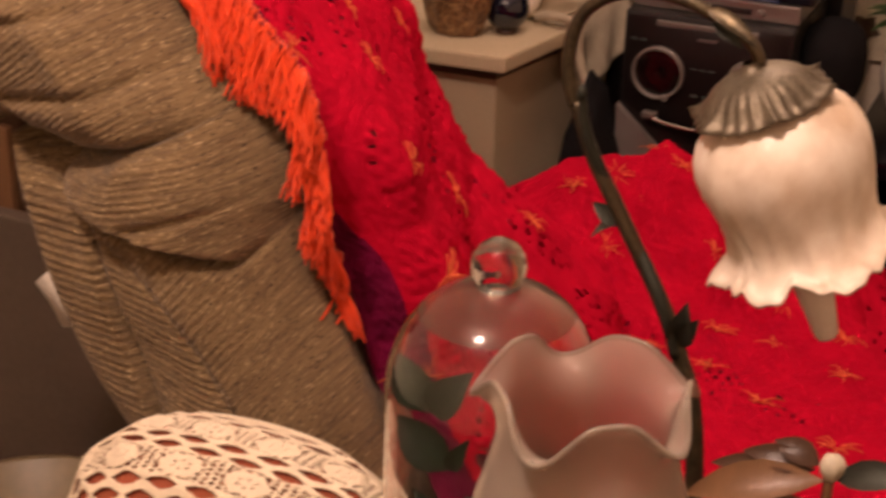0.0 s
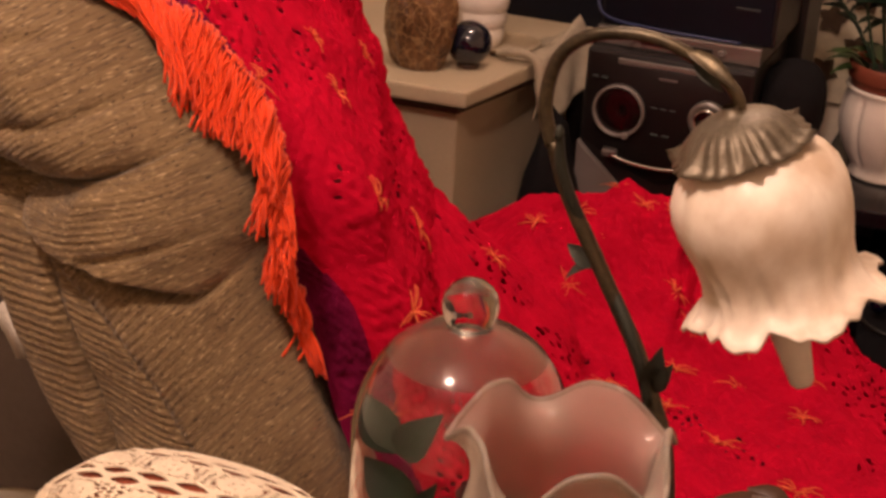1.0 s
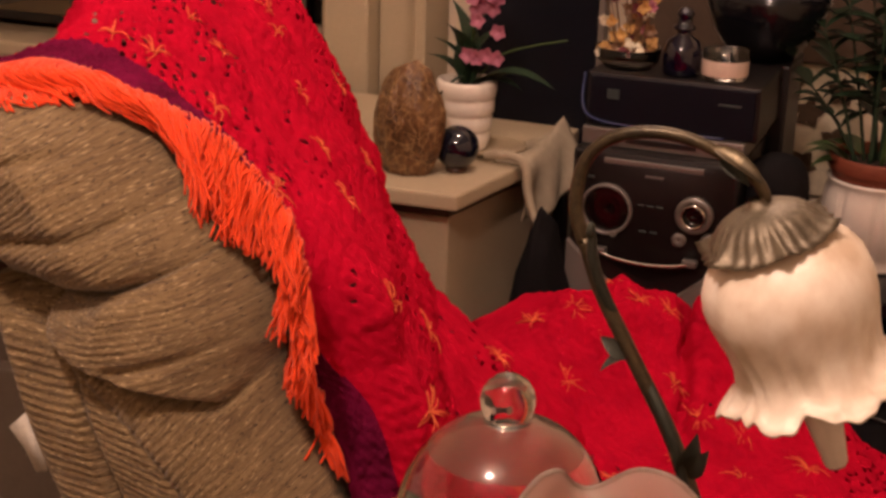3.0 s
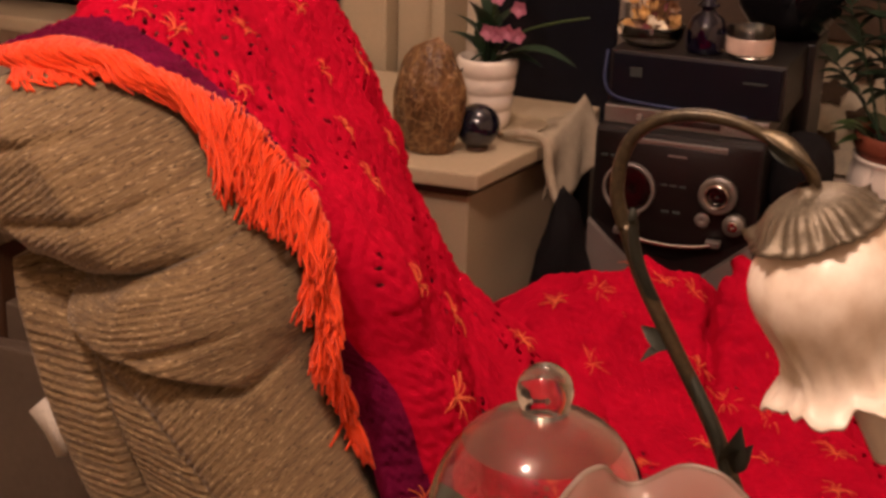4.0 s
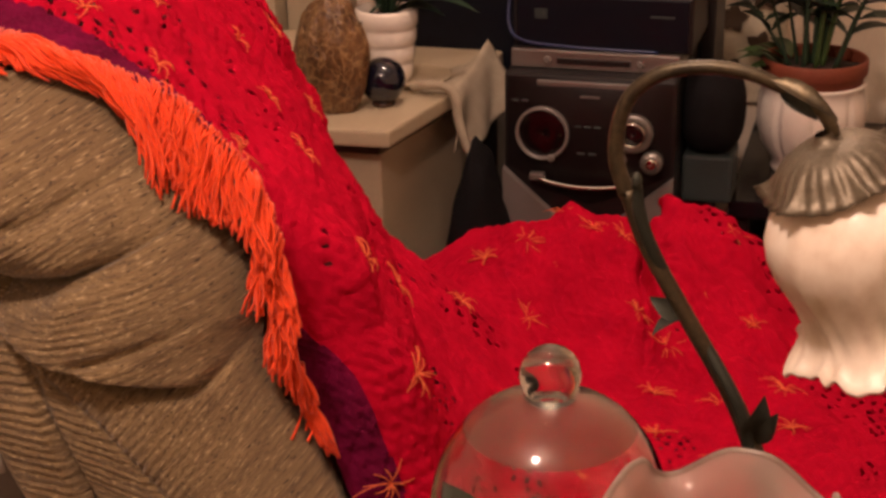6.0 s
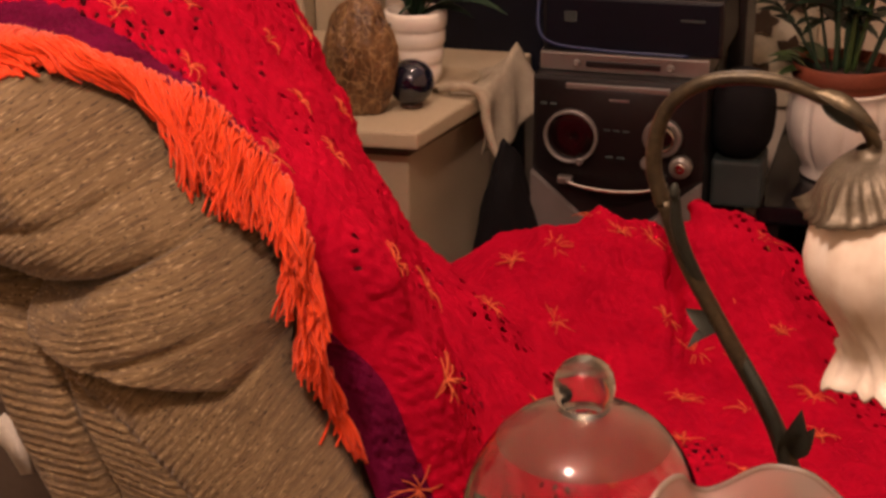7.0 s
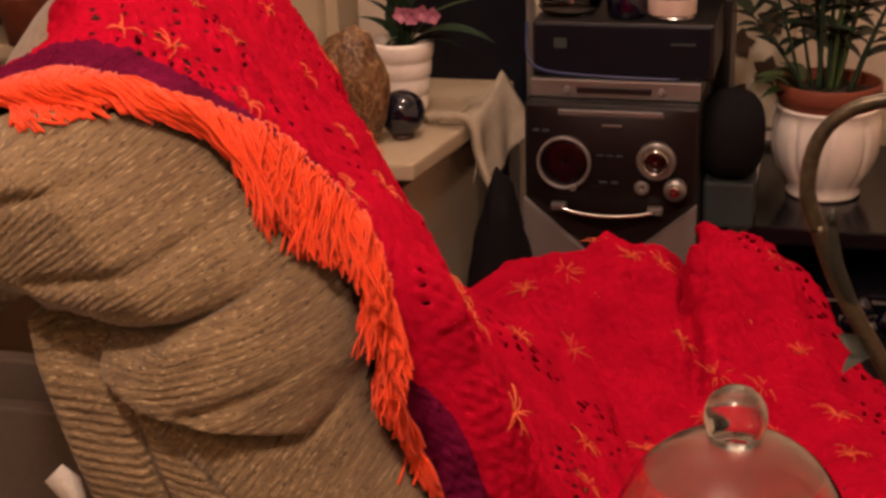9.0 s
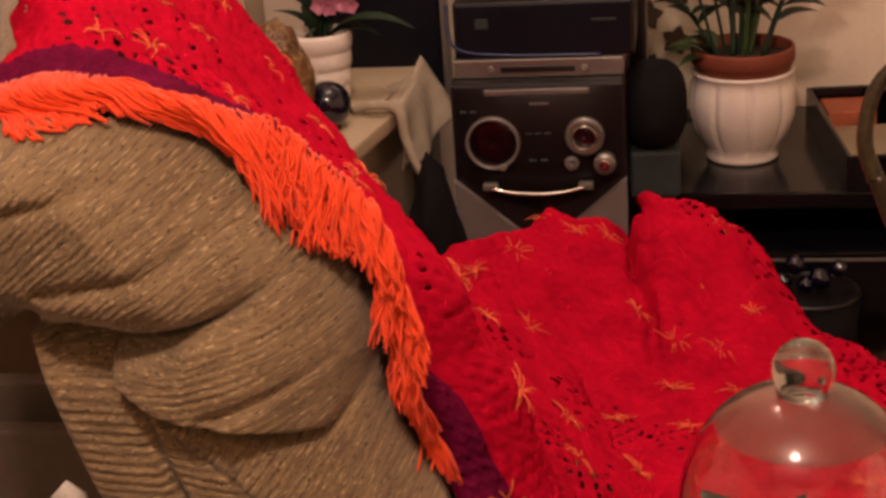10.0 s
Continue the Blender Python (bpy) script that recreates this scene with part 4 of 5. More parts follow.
def lace_doily():
    """Openwork laid on the stool's rounded top."""
    o = thing("lace_doily", (0.150, 0.415, 0.0), "cream crocheted lace doily draped over a stool", "doily")
    pr = [(0.0, 0.6775), (0.045, 0.675), (0.090, 0.665), (0.1225, 0.640), (0.1425, 0.592), (0.149, 0.50), (0.143, 0.36)]
    arc = np.r_[0, np.cumsum([math.hypot(b[0] - a[0], b[1] - a[1]) for a, b in zip(pr, pr[1:])])]

    def on(p, q):
        s, a = math.hypot(p, q), math.atan2(q, p)
        r, z = np.interp(s, arc, [k[0] for k in pr]), np.interp(s, arc, [k[1] for k in pr])
        g = 1 + ((abs(math.cos(a)) ** 4 + abs(math.sin(a)) ** 4) ** -0.25 - 1) * 0.2
        return np.array((r * g * math.cos(a), r * g * math.sin(a) * 0.55 - 0.001, z + 0.0015))
    # one worked sheet: rows of pointed eyes, then bands of solid rosettes in a net of small holes
    n, half = 400, 0.240
    g = np.linspace(-half, half, n)
    Q1, Q2 = np.meshgrid(g, g, indexing="ij")
    bend = Q2 + 0.010 * np.cos(Q1 * 16)
    W, H = 0.031, 0.074
    band = np.mod(bend + 0.030, H)
    eye_row = np.floor(band / 0.0175)
    ex = np.mod(Q1 / W + 0.5 * np.mod(eye_row, 2), 1) - 0.5
    ey = np.mod(band, 0.0175) / 0.0175 - 0.5
    eyes = (band < 0.035) & (np.abs(ey) < 0.42 * np.cos(np.clip(np.abs(ex) / 0.44, 0, 1) * math.pi / 2))
    rx, ry = (np.mod(Q1 / 0.051, 1) - 0.5) * 0.051, band - 0.0545
    rad, ang = np.hypot(rx, ry), np.arctan2(ry, rx)
    rosette = rad < 0.0165 * (1 + 0.10 * np.cos(6 * ang))
    slits = (rad > 0.0045) & (rad < 0.0080) & (np.cos(6 * ang) < -0.72)
    hx, hy = np.mod(Q1, 0.0066) - 0.0033, np.mod(bend + 0.0033 * np.mod(np.floor(Q1 / 0.0066), 2), 0.0066) - 0.0033
    net = (band >= 0.036) & ~rosette & (np.abs(hx) + np.abs(hy) * 1.2 < 0.0034)
    ring = (rad > 0.0165) & (rad < 0.0195) & (np.cos(14 * ang) > 0.1)
    hole = eyes | slits | net | ring | (np.hypot(Q1, Q2) > 0.236 + 0.006 * np.cos(24 * np.arctan2(Q2, Q1)))
    pts = np.array([on(p, q) for p, q in zip(Q1.ravel(), Q2.ravel())])
    pts[:, 2] += 0.0007 * np.sin(Q1.ravel() * 1900) * np.sin(Q2.ravel() * 1700)
    idx = np.arange(n * n).reshape(n, n)
    quads = np.stack([idx[:-1, :-1], idx[1:, :-1], idx[1:, 1:], idx[:-1, 1:]], -1).reshape(-1, 4)
    keep, row = ~hole[:-1, :-1].ravel(), np.floor((bend + 0.030) / H)[:-1, :-1].ravel()
    eyelet = (band < 0.0355)[:-1, :-1].ravel()
    for k in np.unique(row):
        for name, m in (("eyelet_band", eyelet), ("rosette_band", ~eyelet)):
            q = quads[keep & m & (row == k)]
            if len(q) < 40:
                continue
            used, inv = np.unique(q, return_inverse=True)
            strip = part(name, mesh_from(pts[used], inv.reshape(-1, 4)), "lace", o)
            strip.modifiers.new("thick", "SOLIDIFY").thickness = 0.0014
    return o


lace_stool()
lace_doily()


def leaf_ornament():
    o = thing("dried_leaf_ornament", (0.545, 0.355, TZ), "brown dried leaf ornament with a pale flower", "ornament")
    part("twig", tube([(0, 0.02, 0), (0.0, 0.024, 0.06), (-0.002, 0.024, 0.12), (-0.002, 0.024, 0.168)], 0.003, 8), "midwood", o)
    for base, tip, w, m in (((-0.004, 0.021, 0.166), (-0.078, 0.020, 0.136), 0.022, "midwood"), ((-0.010, 0.026, 0.168), (-0.050, 0.028, 0.168), 0.014, "wood"), ((-0.024, 0.027, 0.160), (-0.066, 0.028, 0.156), 0.013, "wood"), ((-0.008, 0.026, 0.172), (-0.034, 0.030, 0.178), 0.014, "wood"), ((-0.012, 0.016, 0.155), (-0.066, 0.012, 0.118), 0.022, "midwood"), ((0.002, 0.022, 0.168), (0.046, 0.022, 0.180), 0.016, "verdigris")):
        part("leaf", mesh_from(*leaf_lists(base, tip, w, 0.35, 0.5, up=(0, -1, 1))), m, o)
    bud = [(0.0003, -0.009), (0.0035, -0.007), (0.0062, -0.002), (0.0068, 0.002), (0.0052, 0.006), (0.0003, 0.008)]
    part("bud", lathe(bud, 20, lambda a, k, r, z: (r * (1 + 0.10 * math.cos(5 * a)), z), at=(-0.001, 0.023, 0.174)), "pale", o, "pale dried flower bud")
    return o


leaf_ornament()

# ---- beyond the chair, on the left: low cupboard and its ornaments ----
SZ = 0.54
cup = thing("low_cupboard", (-0.40, 2.02, 0), "cream painted low cupboard with an overhanging top", "cupboard")


def prism(corners, z0, z1, r=0.004):
    bm = bmesh.new()
    lo = [bm.verts.new((x, y, z0)) for x, y in corners]
    hi = [bm.verts.new((x, y, z1)) for x, y in corners]
    bm.faces.new(list(reversed(lo))), bm.faces.new(hi)
    for k in range(len(corners)):
        bm.faces.new((lo[k], lo[(k + 1) % len(corners)], hi[(k + 1) % len(corners)], hi[k]))
    bmesh.ops.recalc_face_normals(bm, faces=bm.faces)
    if r:
        bmesh.ops.bevel(bm, geom=list(bm.edges), offset=r, segments=2, profile=0.6, affect="EDGES")
    return bm


def rel(pts, at):
    return [(x - at[0], y - at[1]) for x, y in pts]


CUP = (-0.40, 2.02)
part("top", prism(rel([(-0.80, 1.70), (-0.197, 1.735), (-0.145, 2.05), (-0.15, 2.30), (-0.80, 2.30)], CUP), SZ - 0.027, SZ, 0.005), "cream", cup, "cream painted overhanging board", smooth=False)
# strip coloured brown for the shade that the top throws beneath it
part("moulding", prism(rel([(-0.785, 1.740), (-0.2255, 1.775), (-0.1735, 2.05), (-0.177, 2.285), (-0.785, 2.285)], CUP), SZ - 0.052, SZ - 0.0272, 0.003), "shade_brown", cup, "brown strip for the shade under the overhang", smooth=False)
part("body", prism(rel([(-0.78, 1.745), (-0.228, 1.780), (-0.176, 2.05), (-0.18, 2.28), (-0.78, 2.28)], CUP), 0.0, SZ - 0.0522, 0.004), "cream", cup, smooth=False)


def agate():
    bm = bmesh.new()
    bmesh.ops.create_icosphere(bm, subdivisions=5, radius=1)
    for v in bm.verts:
        p = v.co.copy()
        taper = 1.05 - 0.22 * max(0, p.z) ** 1.5 + 0.05 * (abs(p.z) < 0.8)
        q = Vector((p.x * 3.2, p.y * 3.2, p.z * 1.1))
        lump = 1 + 0.07 * noise.noise(p * 2.1) + 0.06 * noise.noise(q * 1.6) + 0.035 * noise.noise(p * 9) + 0.02 * noise.noise(p * 19)
        v.co = Vector((p.x * 0.054 * taper, p.y * 0.038 * taper, p.z * 0.106)) * lump
        v.co.z = min(max(v.co.z, -0.083), 0.104 - 0.45 * abs(v.co.x - 0.012))
    me = bpy.data.meshes.new("agate")
    bm.to_mesh(me)
    bm.free()
    me.materials.append(M["stone"])
    me.polygons.foreach_set("use_smooth", [True] * len(me.polygons))
    ob = part("agate_rock", me, "stone", None)
    ob.name = "agate_stone"
    ob.location = (-0.318, 1.825, SZ + 0.083)
    return tagged(ob, "upright brown banded stone on the cupboard", "stone")


agate()
bm = bmesh.new()
bmesh.ops.create_uvsphere(bm, u_segments=40, v_segments=24, radius=0.0365)
ob = part("glass_ball", bm, "sphere")
ob.location = (-0.250, 1.868, SZ + 0.0395)
tagged(ob, "dark blue polished glass ball on the cupboard", "ball")
ob = part("ball_ring", lathe([(0.012, 0), (0.018, 0), (0.018, 0.006), (0.013, 0.006), (0.012, 0)], 28), "wood")
ob.location = (-0.250, 1.868, SZ)
tagged(ob, "small dark ring stand under the ball", "stand")

ob = part("saucer", lathe([(0.0005, 0), (0.045, 0), (0.062, 0.008), (0.066, 0.013), (0.064, 0.013), (0.045, 0.004), (0.0005, 0.004)], 48), "cream")
ob.location = (-0.245, 2.005, SZ)
tagged(ob, "cream china saucer under the orchid pot", "saucer")


def orchid():
    o = thing("orchid", (-0.284, 1.995, SZ + 0.005), "pink orchid in a ribbed white ceramic pot", "plant")
    prof = [(0.0005, 0.0), (0.036, 0.0), (0.0385, 0.004)]
    for k in range(4):
        z0 = 0.006 + 0.028 * k
        prof += [(0.039 + 0.0032 * k, z0), (0.0415 + 0.0033 * k, z0 + 0.004), (0.0425 + 0.0034 * k, z0 + 0.014), (0.0418 + 0.0036 * k, z0 + 0.024), (0.0405 + 0.0036 * k, z0 + 0.027)]
    prof += [(0.049, 0.120), (0.045, 0.120), (0.043, 0.10)]
    part("pot", lathe(prof, 56), "white", o, "ribbed white ceramic pot")
    part("soil", lathe([(0.0005, 0.106), (0.044, 0.104)], 32), "soil", o)
    for tip, w in (((-0.055, -0.02, 0.19), 0.045), ((0.06, -0.01, 0.17), 0.042), ((-0.02, -0.05, 0.22), 0.05), ((0.10, 0.0, 0.11), 0.045), ((-0.075, 0.0, 0.155), 0.035), ((0.02, 0.03, 0.23), 0.045), ((0.05, 0.04, 0.21), 0.04), ((0.16, -0.01, 0.12), 0.05), ((-0.04, 0.02, 0.25), 0.04)):
        part("leaf", mesh_from(*leaf_lists((0.0, 0, 0.10), tip, w, 0.45, 0.3, n=9)), "leaf", o)
    part("stalk", tube([(0.0, 0, 0.1), (0.01, -0.01, 0.18), (0.02, -0.02, 0.26), (0.03, -0.03, 0.34)], 0.002, 8), "leaf2", o)
    part("stalk", tube([(0.0, 0.0, 0.1), (0.0, -0.03, 0.13), (-0.03, -0.045, 0.10), (-0.045, -0.05, 0.065)], 0.0022, 8), "leaf", o)
    part("stalk", tube([(0.0, 0.01, 0.1), (0.05, 0.01, 0.16), (0.11, 0.01, 0.185), (0.17, 0.01, 0.20)], 0.0018, 8), "leaf2", o)
    r = random.Random(6)
    spots = [(0.028, -0.03, 0.165), (0.045, -0.028, 0.170), (0.012, -0.03, 0.168), (0.060, -0.02, 0.165)] + [(r.uniform(-0.005, 0.075), r.uniform(-0.04, -0.015), r.uniform(0.205, 0.33)) for _ in range(20)]
    for c in spots:
        verts, faces = [], []
        a0 = r.uniform(0, 6)
        for k in range(5):
            a = a0 + k * 2 * math.pi / 5
            leaf_lists(c, (c[0] + 0.0150 * math.cos(a), c[1] - 0.006, c[2] + 0.0150 * math.sin(a)), 0.016, 0.2, 0.2, up=(0, -1, 0), verts=verts, faces=faces, n=5)
        part("blossom", mesh_from(verts, faces), "pink", o, "pink blossom")
    return o


orchid()


def cloth_flap():
    """A beige cloth lying over the cupboard's corner and hanging down."""
    us, vs = np.linspace(0, 1, 26), np.linspace(0, 1, 20)
    U, V = np.meshgrid(us, vs, indexing="ij")
    e0, e1 = np.array((-0.162, 1.94)), np.array((-0.146, 2.10))
    along = e0 + (e1 - e0) * V[..., None]
    s = U * 0.165 - 0.05
    hang = np.clip(s, 0, 1)
    x = along[..., 0] + np.where(s < 0, s, 0.016 * (1 - np.exp(-hang / 0.01))) + 0.42 * hang * (V - 0.12) + 0.006 * np.sin(V * 12 + U * 3) * np.clip(hang * 12, 0, 1)
    y = along[..., 1] - 0.12 * hang
    z = SZ + 0.004 - hang * (0.95 - 0.35 * np.abs(V - 0.35)) + 0.022 * np.exp(-((U - 0.25) / 0.12) ** 2) * V + 0.002 * np.sin(V * 9)
    z = np.where(s > 0, z + 0.035 * V, z)
    idx = np.arange(U.size).reshape(U.shape)
    quads = np.stack([idx[:-1, :-1], idx[1:, :-1], idx[1:, 1:], idx[:-1, 1:]], -1).reshape(-1, 4)
    ob = part("folded_cloth", mesh_from(np.stack([x, y, z], -1).reshape(-1, 3), quads), "linen")
    sol = ob.modifiers.new("thick", "SOLIDIFY")
    sol.thickness = 0.003
    part("twist", tube([(-0.225, 1.935, SZ + 0.010), (-0.195, 1.925, SZ + 0.020), (-0.165, 1.925, SZ + 0.018), (-0.148, 1.925, SZ + 0.002), (-0.142, 1.920, SZ - 0.035), (-0.128, 1.915, SZ - 0.075), (-0.110, 1.910, SZ - 0.115)], [0.006, 0.008, 0.007, 0.009, 0.008, 0.007, 0.004], 12), "linen", ob, "twisted corner of the cloth")
    return tagged(ob, "beige linen cloth hanging over the cupboard edge", "cloth")


cloth_flap()


def dark_bag():
    bm = bmesh.new()
    bmesh.ops.create_icosphere(bm, subdivisions=4, radius=1)
    for v in bm.verts:
        p = v.co.copy()
        s = 1 + 0.10 * noise.noise(p * 2.1) + 0.05 * noise.noise(p * 5)
        v.co = Vector((p.x * 0.050 * (1.1 - 0.5 * p.z), p.y * 0.07, p.z * 0.20)) * s
        v.co.z = max(v.co.z, -0.19)
    ob = part("black_bag", bm, "felt")
    ob.location = (-0.100, 1.88, 0.29)
    return tagged(ob, "slumped black cloth bag beside the stereo", "bag")


dark_bag()
ob = part("bag_stool", prism([(-0.16, 1.80), (-0.075, 1.80), (-0.075, 1.97), (-0.16, 1.97)], 0.0, 0.10, 0.006), "wood")
tagged(ob, "low dark wooden block under the bag", "block")

scr = thing("television", (-0.24, 2.24, 0.0), "black flat television standing dark behind the orchid", "television")
part("screen", box(-0.13, 0.115, -0.012, 0.012, 0.45, 1.15, 0.006), "navy", scr, smooth=False)
part("bezel", box(0.1155, 0.128, -0.016, 0.016, 0.44, 1.16, 0.004), "silver", scr, "pale edge strip", smooth=False)
part("stand", box(-0.10, 0.09, -0.05, 0.05, 0.0, 0.4495, 0.006), "black", scr, smooth=False)


# ---- the stereo stack ----
def disc(r0, r1, y, cx, cz, depth, seg=48, prof=None):
    """A round piece with its axis towards the viewer."""
    prof = prof or [(r0, 0), (r1, 0), (r1, depth * 0.7), (r1 - 0.001, depth), (r0 + 0.001, depth), (r0, depth * 0.7), (r0, 0)]
    bm = lathe(prof, seg)
    bm.transform(Matrix.Translation((cx, y, cz)) @ Matrix.Rotation(radians(90), 4, "X"))
    return bm


def stereo():
    o = thing("stereo_system", (0.07, 2.03, 0), "dark mini stereo system with round chrome dials", "stereo")
    X, Y, Z = -0.07, -2.03, 0.0

    def P(name, bm, m, label="", smooth=False):
        bm.transform(Matrix.Translation((X, Y, Z)))
        return part(name, bm, m, o, label, smooth)
    P("body", box(-0.066, 0.205, 1.915, 2.16, 0.30, 0.592, 0.006), "black")
    # swelling dark front
    bm = bmesh.new()
    n = 24
    rows = []
    for i in range(n + 1):
        x = -0.060 + 0.259 * i / n
        b = 0.012 * (1 - ((x - 0.0695) / 0.1295) ** 2)
        lo = 0.385 + 0.055 * abs((x - 0.0695) / 0.1295) ** 1.3
        rows.append([bm.verts.new((x, 1.915 - k * b, z)) for z, k in ((lo, 0.2), (lo + 0.012, 0.9), (0.50, 1.0), (0.572, 0.9), (0.585, 0.25))])
    for a, b in zip(rows, rows[1:]):
        for k in range(4):
            bm.faces.new((a[k], b[k], b[k + 1], a[k + 1]))
    bmesh.ops.recalc_face_normals(bm, faces=bm.faces)
    P("front_panel", bm, "panel", smooth=True)
    for s, (xa, xb) in ((0, (-0.066, 0.035)), (1, (0.205, 0.104))):
        bm = bmesh.new()
        q = [bm.verts.new(p) for p in ((xa, 1.912, 0.300), (xb, 1.912, 0.300), (xb, 1.912, 0.352), (xa, 1.912, 0.440))]
        q2 = [bm.verts.new((v.co.x, 1.903, v.co.z + (0.0 if k < 2 else -0.004))) for k, v in enumerate(q)]
        bm.faces.new(q2)
        for k in range(4):
            bm.faces.new((q[k], q[(k + 1) % 4], q2[(k + 1) % 4], q2[k]))
        bmesh.ops.recalc_face_normals(bm, faces=bm.faces)
        P("corner_grille", bm, "greyp", "grey corner grille")
    P("upper_deck", box(-0.062, 0.203, 1.945, 2.16, 0.5925, 0.622, 0.003), "silver", "silver upper deck")
    P("slot", box(0.012, 0.128, 1.940, 1.9448, 0.602, 0.611, 0.001), "black")
    for x in (-0.003, 0.143):
        P("knob", disc(0.0004, 0.0062, 1.945, x, 0.6065, 0.007, 24), "greyp", smooth=True)
    P("trim_bar", box(-0.012, 0.150, 1.907, 1.9145, 0.574, 0.5835, 0.002), "silver")
    P("brand_bar", box(0.058, 0.088, 1.9015, 1.9035, 0.560, 0.5635, 0.0006), "silver")
    # large dial, small dial, two keys
    P("dial_ring", disc(0.0375, 0.0430, 1.906, -0.001, 0.500, 0.012), "greyp", "silver dial ring", True)
    P("dial_lens", disc(0.0004, 0.0373, 1.903, -0.001, 0.500, 0.002), "window_red", "dark red lens", True)
    P("dial_ring", disc(0.0205, 0.0305, 1.906, 0.142, 0.509, 0.012), "silver", "silver dial ring", True)
    P("dial_ring", disc(0.0165, 0.0200, 1.900, 0.142, 0.509, 0.012), "chrome", "chrome inner ring", True)
    P("dial_lens", disc(0.0004, 0.0163, 1.900, 0.142, 0.509, 0.004), "window_red", "dark red lens", True)
    P("volume_knob", disc(0.0004, 0.0175, 1.906, 0.172, 0.4655, 0.018), "silver", "silver volume knob", True)
    P("knob_cap", disc(0.0004, 0.0085, 1.888, 0.172, 0.4655, 0.003), "chrome", "", True)
    P("key", disc(0.0004, 0.0115, 1.906, 0.121, 0.4655, 0.010), "greyp", "", True)
    P("key_ring", disc(0.0118, 0.0135, 1.906, 0.121, 0.4655, 0.008), "chrome", "", True)
    P("key", disc(0.0004, 0.006, 1.898, 0.014, 0.4615, 0.006), "silver", "", True)
    # curved chrome handle
    bm = bmesh.new()
    me = tube([(-0.012, 1.893, 0.430), (0.02, 1.889, 0.4225), (0.066, 1.887, 0.4195), (0.112, 1.889, 0.4225), (0.146, 1.893, 0.430)], [0.0034, 0.0034, 0.0034, 0.0034, 0.0034], 10)
    bm.from_mesh(me)
    P("handle", bm, "chrome", "curved chrome bar", True)
    for x in (-0.008, 0.142):
        P("handle_end", box(x - 0.012, x + 0.012, 1.889, 1.906, 0.424, 0.436, 0.003), "silver")
    for k, x in enumerate((-0.045, -0.030, 0.055, 0.070, 0.085)):
        P("button", box(x - 0.005, x + 0.005, 1.9005, 1.906, 0.548 if k < 2 else 0.512, 0.552 if k < 2 else 0.515, 0.001), "teal")
    for x in (0.06, 0.078):
        P("button", box(x - 0.006, x + 0.006, 1.9005, 1.906, 0.468, 0.472, 0.001), "teal")
    return o


stereo()
ob = part("stereo_stand", box(-0.075, 0.215, 1.91, 2.20, 0.0, 0.2995, 0.005), "black", smooth=False)
tagged(ob, "black stand under the stereo", "stand")

rec = thing("receiver_box", (0.08, 2.08, 0.6222), "flat black receiver on top of the stereo", "receiver")
part("body", box(-0.140, 0.140, -0.125, 0.13, 0.0, 0.088, 0.004), "black", rec, smooth=False)
part("front", box(-0.134, 0.134, -0.131, -0.1255, 0.004, 0.084, 0.002), "navy", rec, smooth=False)
part("marking", box(-0.105, -0.085, -0.1332, -0.1312, 0.048, 0.064, 0.0006), "teal", rec, "small grey printed mark", smooth=False)
part("marking", box(0.075, 0.112, -0.1332, -0.1312, 0.056, 0.060, 0.0006), "teal", rec, "small grey printed mark", smooth=False)
BZ = 0.7104


def potpourri():
    d = thing("glass_dish", (-0.012, 2.02, BZ), "low glass dish of dried petals on the receiver", "dish")
    prof = [(0.0005, 0.0), (0.040, 0.0), (0.050, 0.012), (0.054, 0.034), (0.0515, 0.034), (0.047, 0.013), (0.038, 0.004), (0.0005, 0.004)]
    part("bowl", lathe(prof, 48), "clear", d)
    r = random.Random(8)
    for k in range(46):
        a, q = r.uniform(0, 6.28), r.uniform(0, 0.042)
        c = (q * math.cos(a), q * math.sin(a) - 0.004, r.uniform(0.010, 0.040) + 0.03 * (1 - q / 0.045) * r.random())
        verts, faces = [], []
        for s in range(3):
            b = r.uniform(0, 6.28)
            leaf_lists(c, (c[0] + 0.014 * math.cos(b), c[1] + 0.008 * math.sin(b) - 0.003, c[2] + 0.010 * math.sin(b)), 0.011, 0.3, 0.3, up=(0.2, -1, 0.5), verts=verts, faces=faces, n=5)
        part("petal", mesh_from(verts, faces), r.choice(("petal", "petal", "pale", "midwood", "rose")), d)
    # taller dried heads standing in the dish
    for k in range(34):
        a, q = r.uniform(0, 6.28), 0.050 * math.sqrt(r.random())
        h = r.uniform(0.055, 0.150)
        c = (q * math.cos(a), q * math.sin(a), h)
        part("sprig", tube([(q * 0.4 * math.cos(a), q * 0.4 * math.sin(a), 0.01), (q * 0.7 * math.cos(a), q * 0.7 * math.sin(a), h * 0.6), c], 0.0010, 5, 3), "midwood", d)
        verts, faces = [], []
        for s in range(7):
            b, t = s * 0.9 + r.uniform(-0.2, 0.2), r.uniform(0.008, 0.014)
            leaf_lists(c, (c[0] + t * math.cos(b), c[1] - 0.004, c[2] + t * math.sin(b)), 0.010, 0.3, 0.3, up=(0.1, -1, 0.3), verts=verts, faces=faces, n=5)
        part("petal", mesh_from(verts, faces), r.choice(("petal", "petal", "pale", "pink", "midwood", "rose", "leaf")), d)
    return d


potpourri()


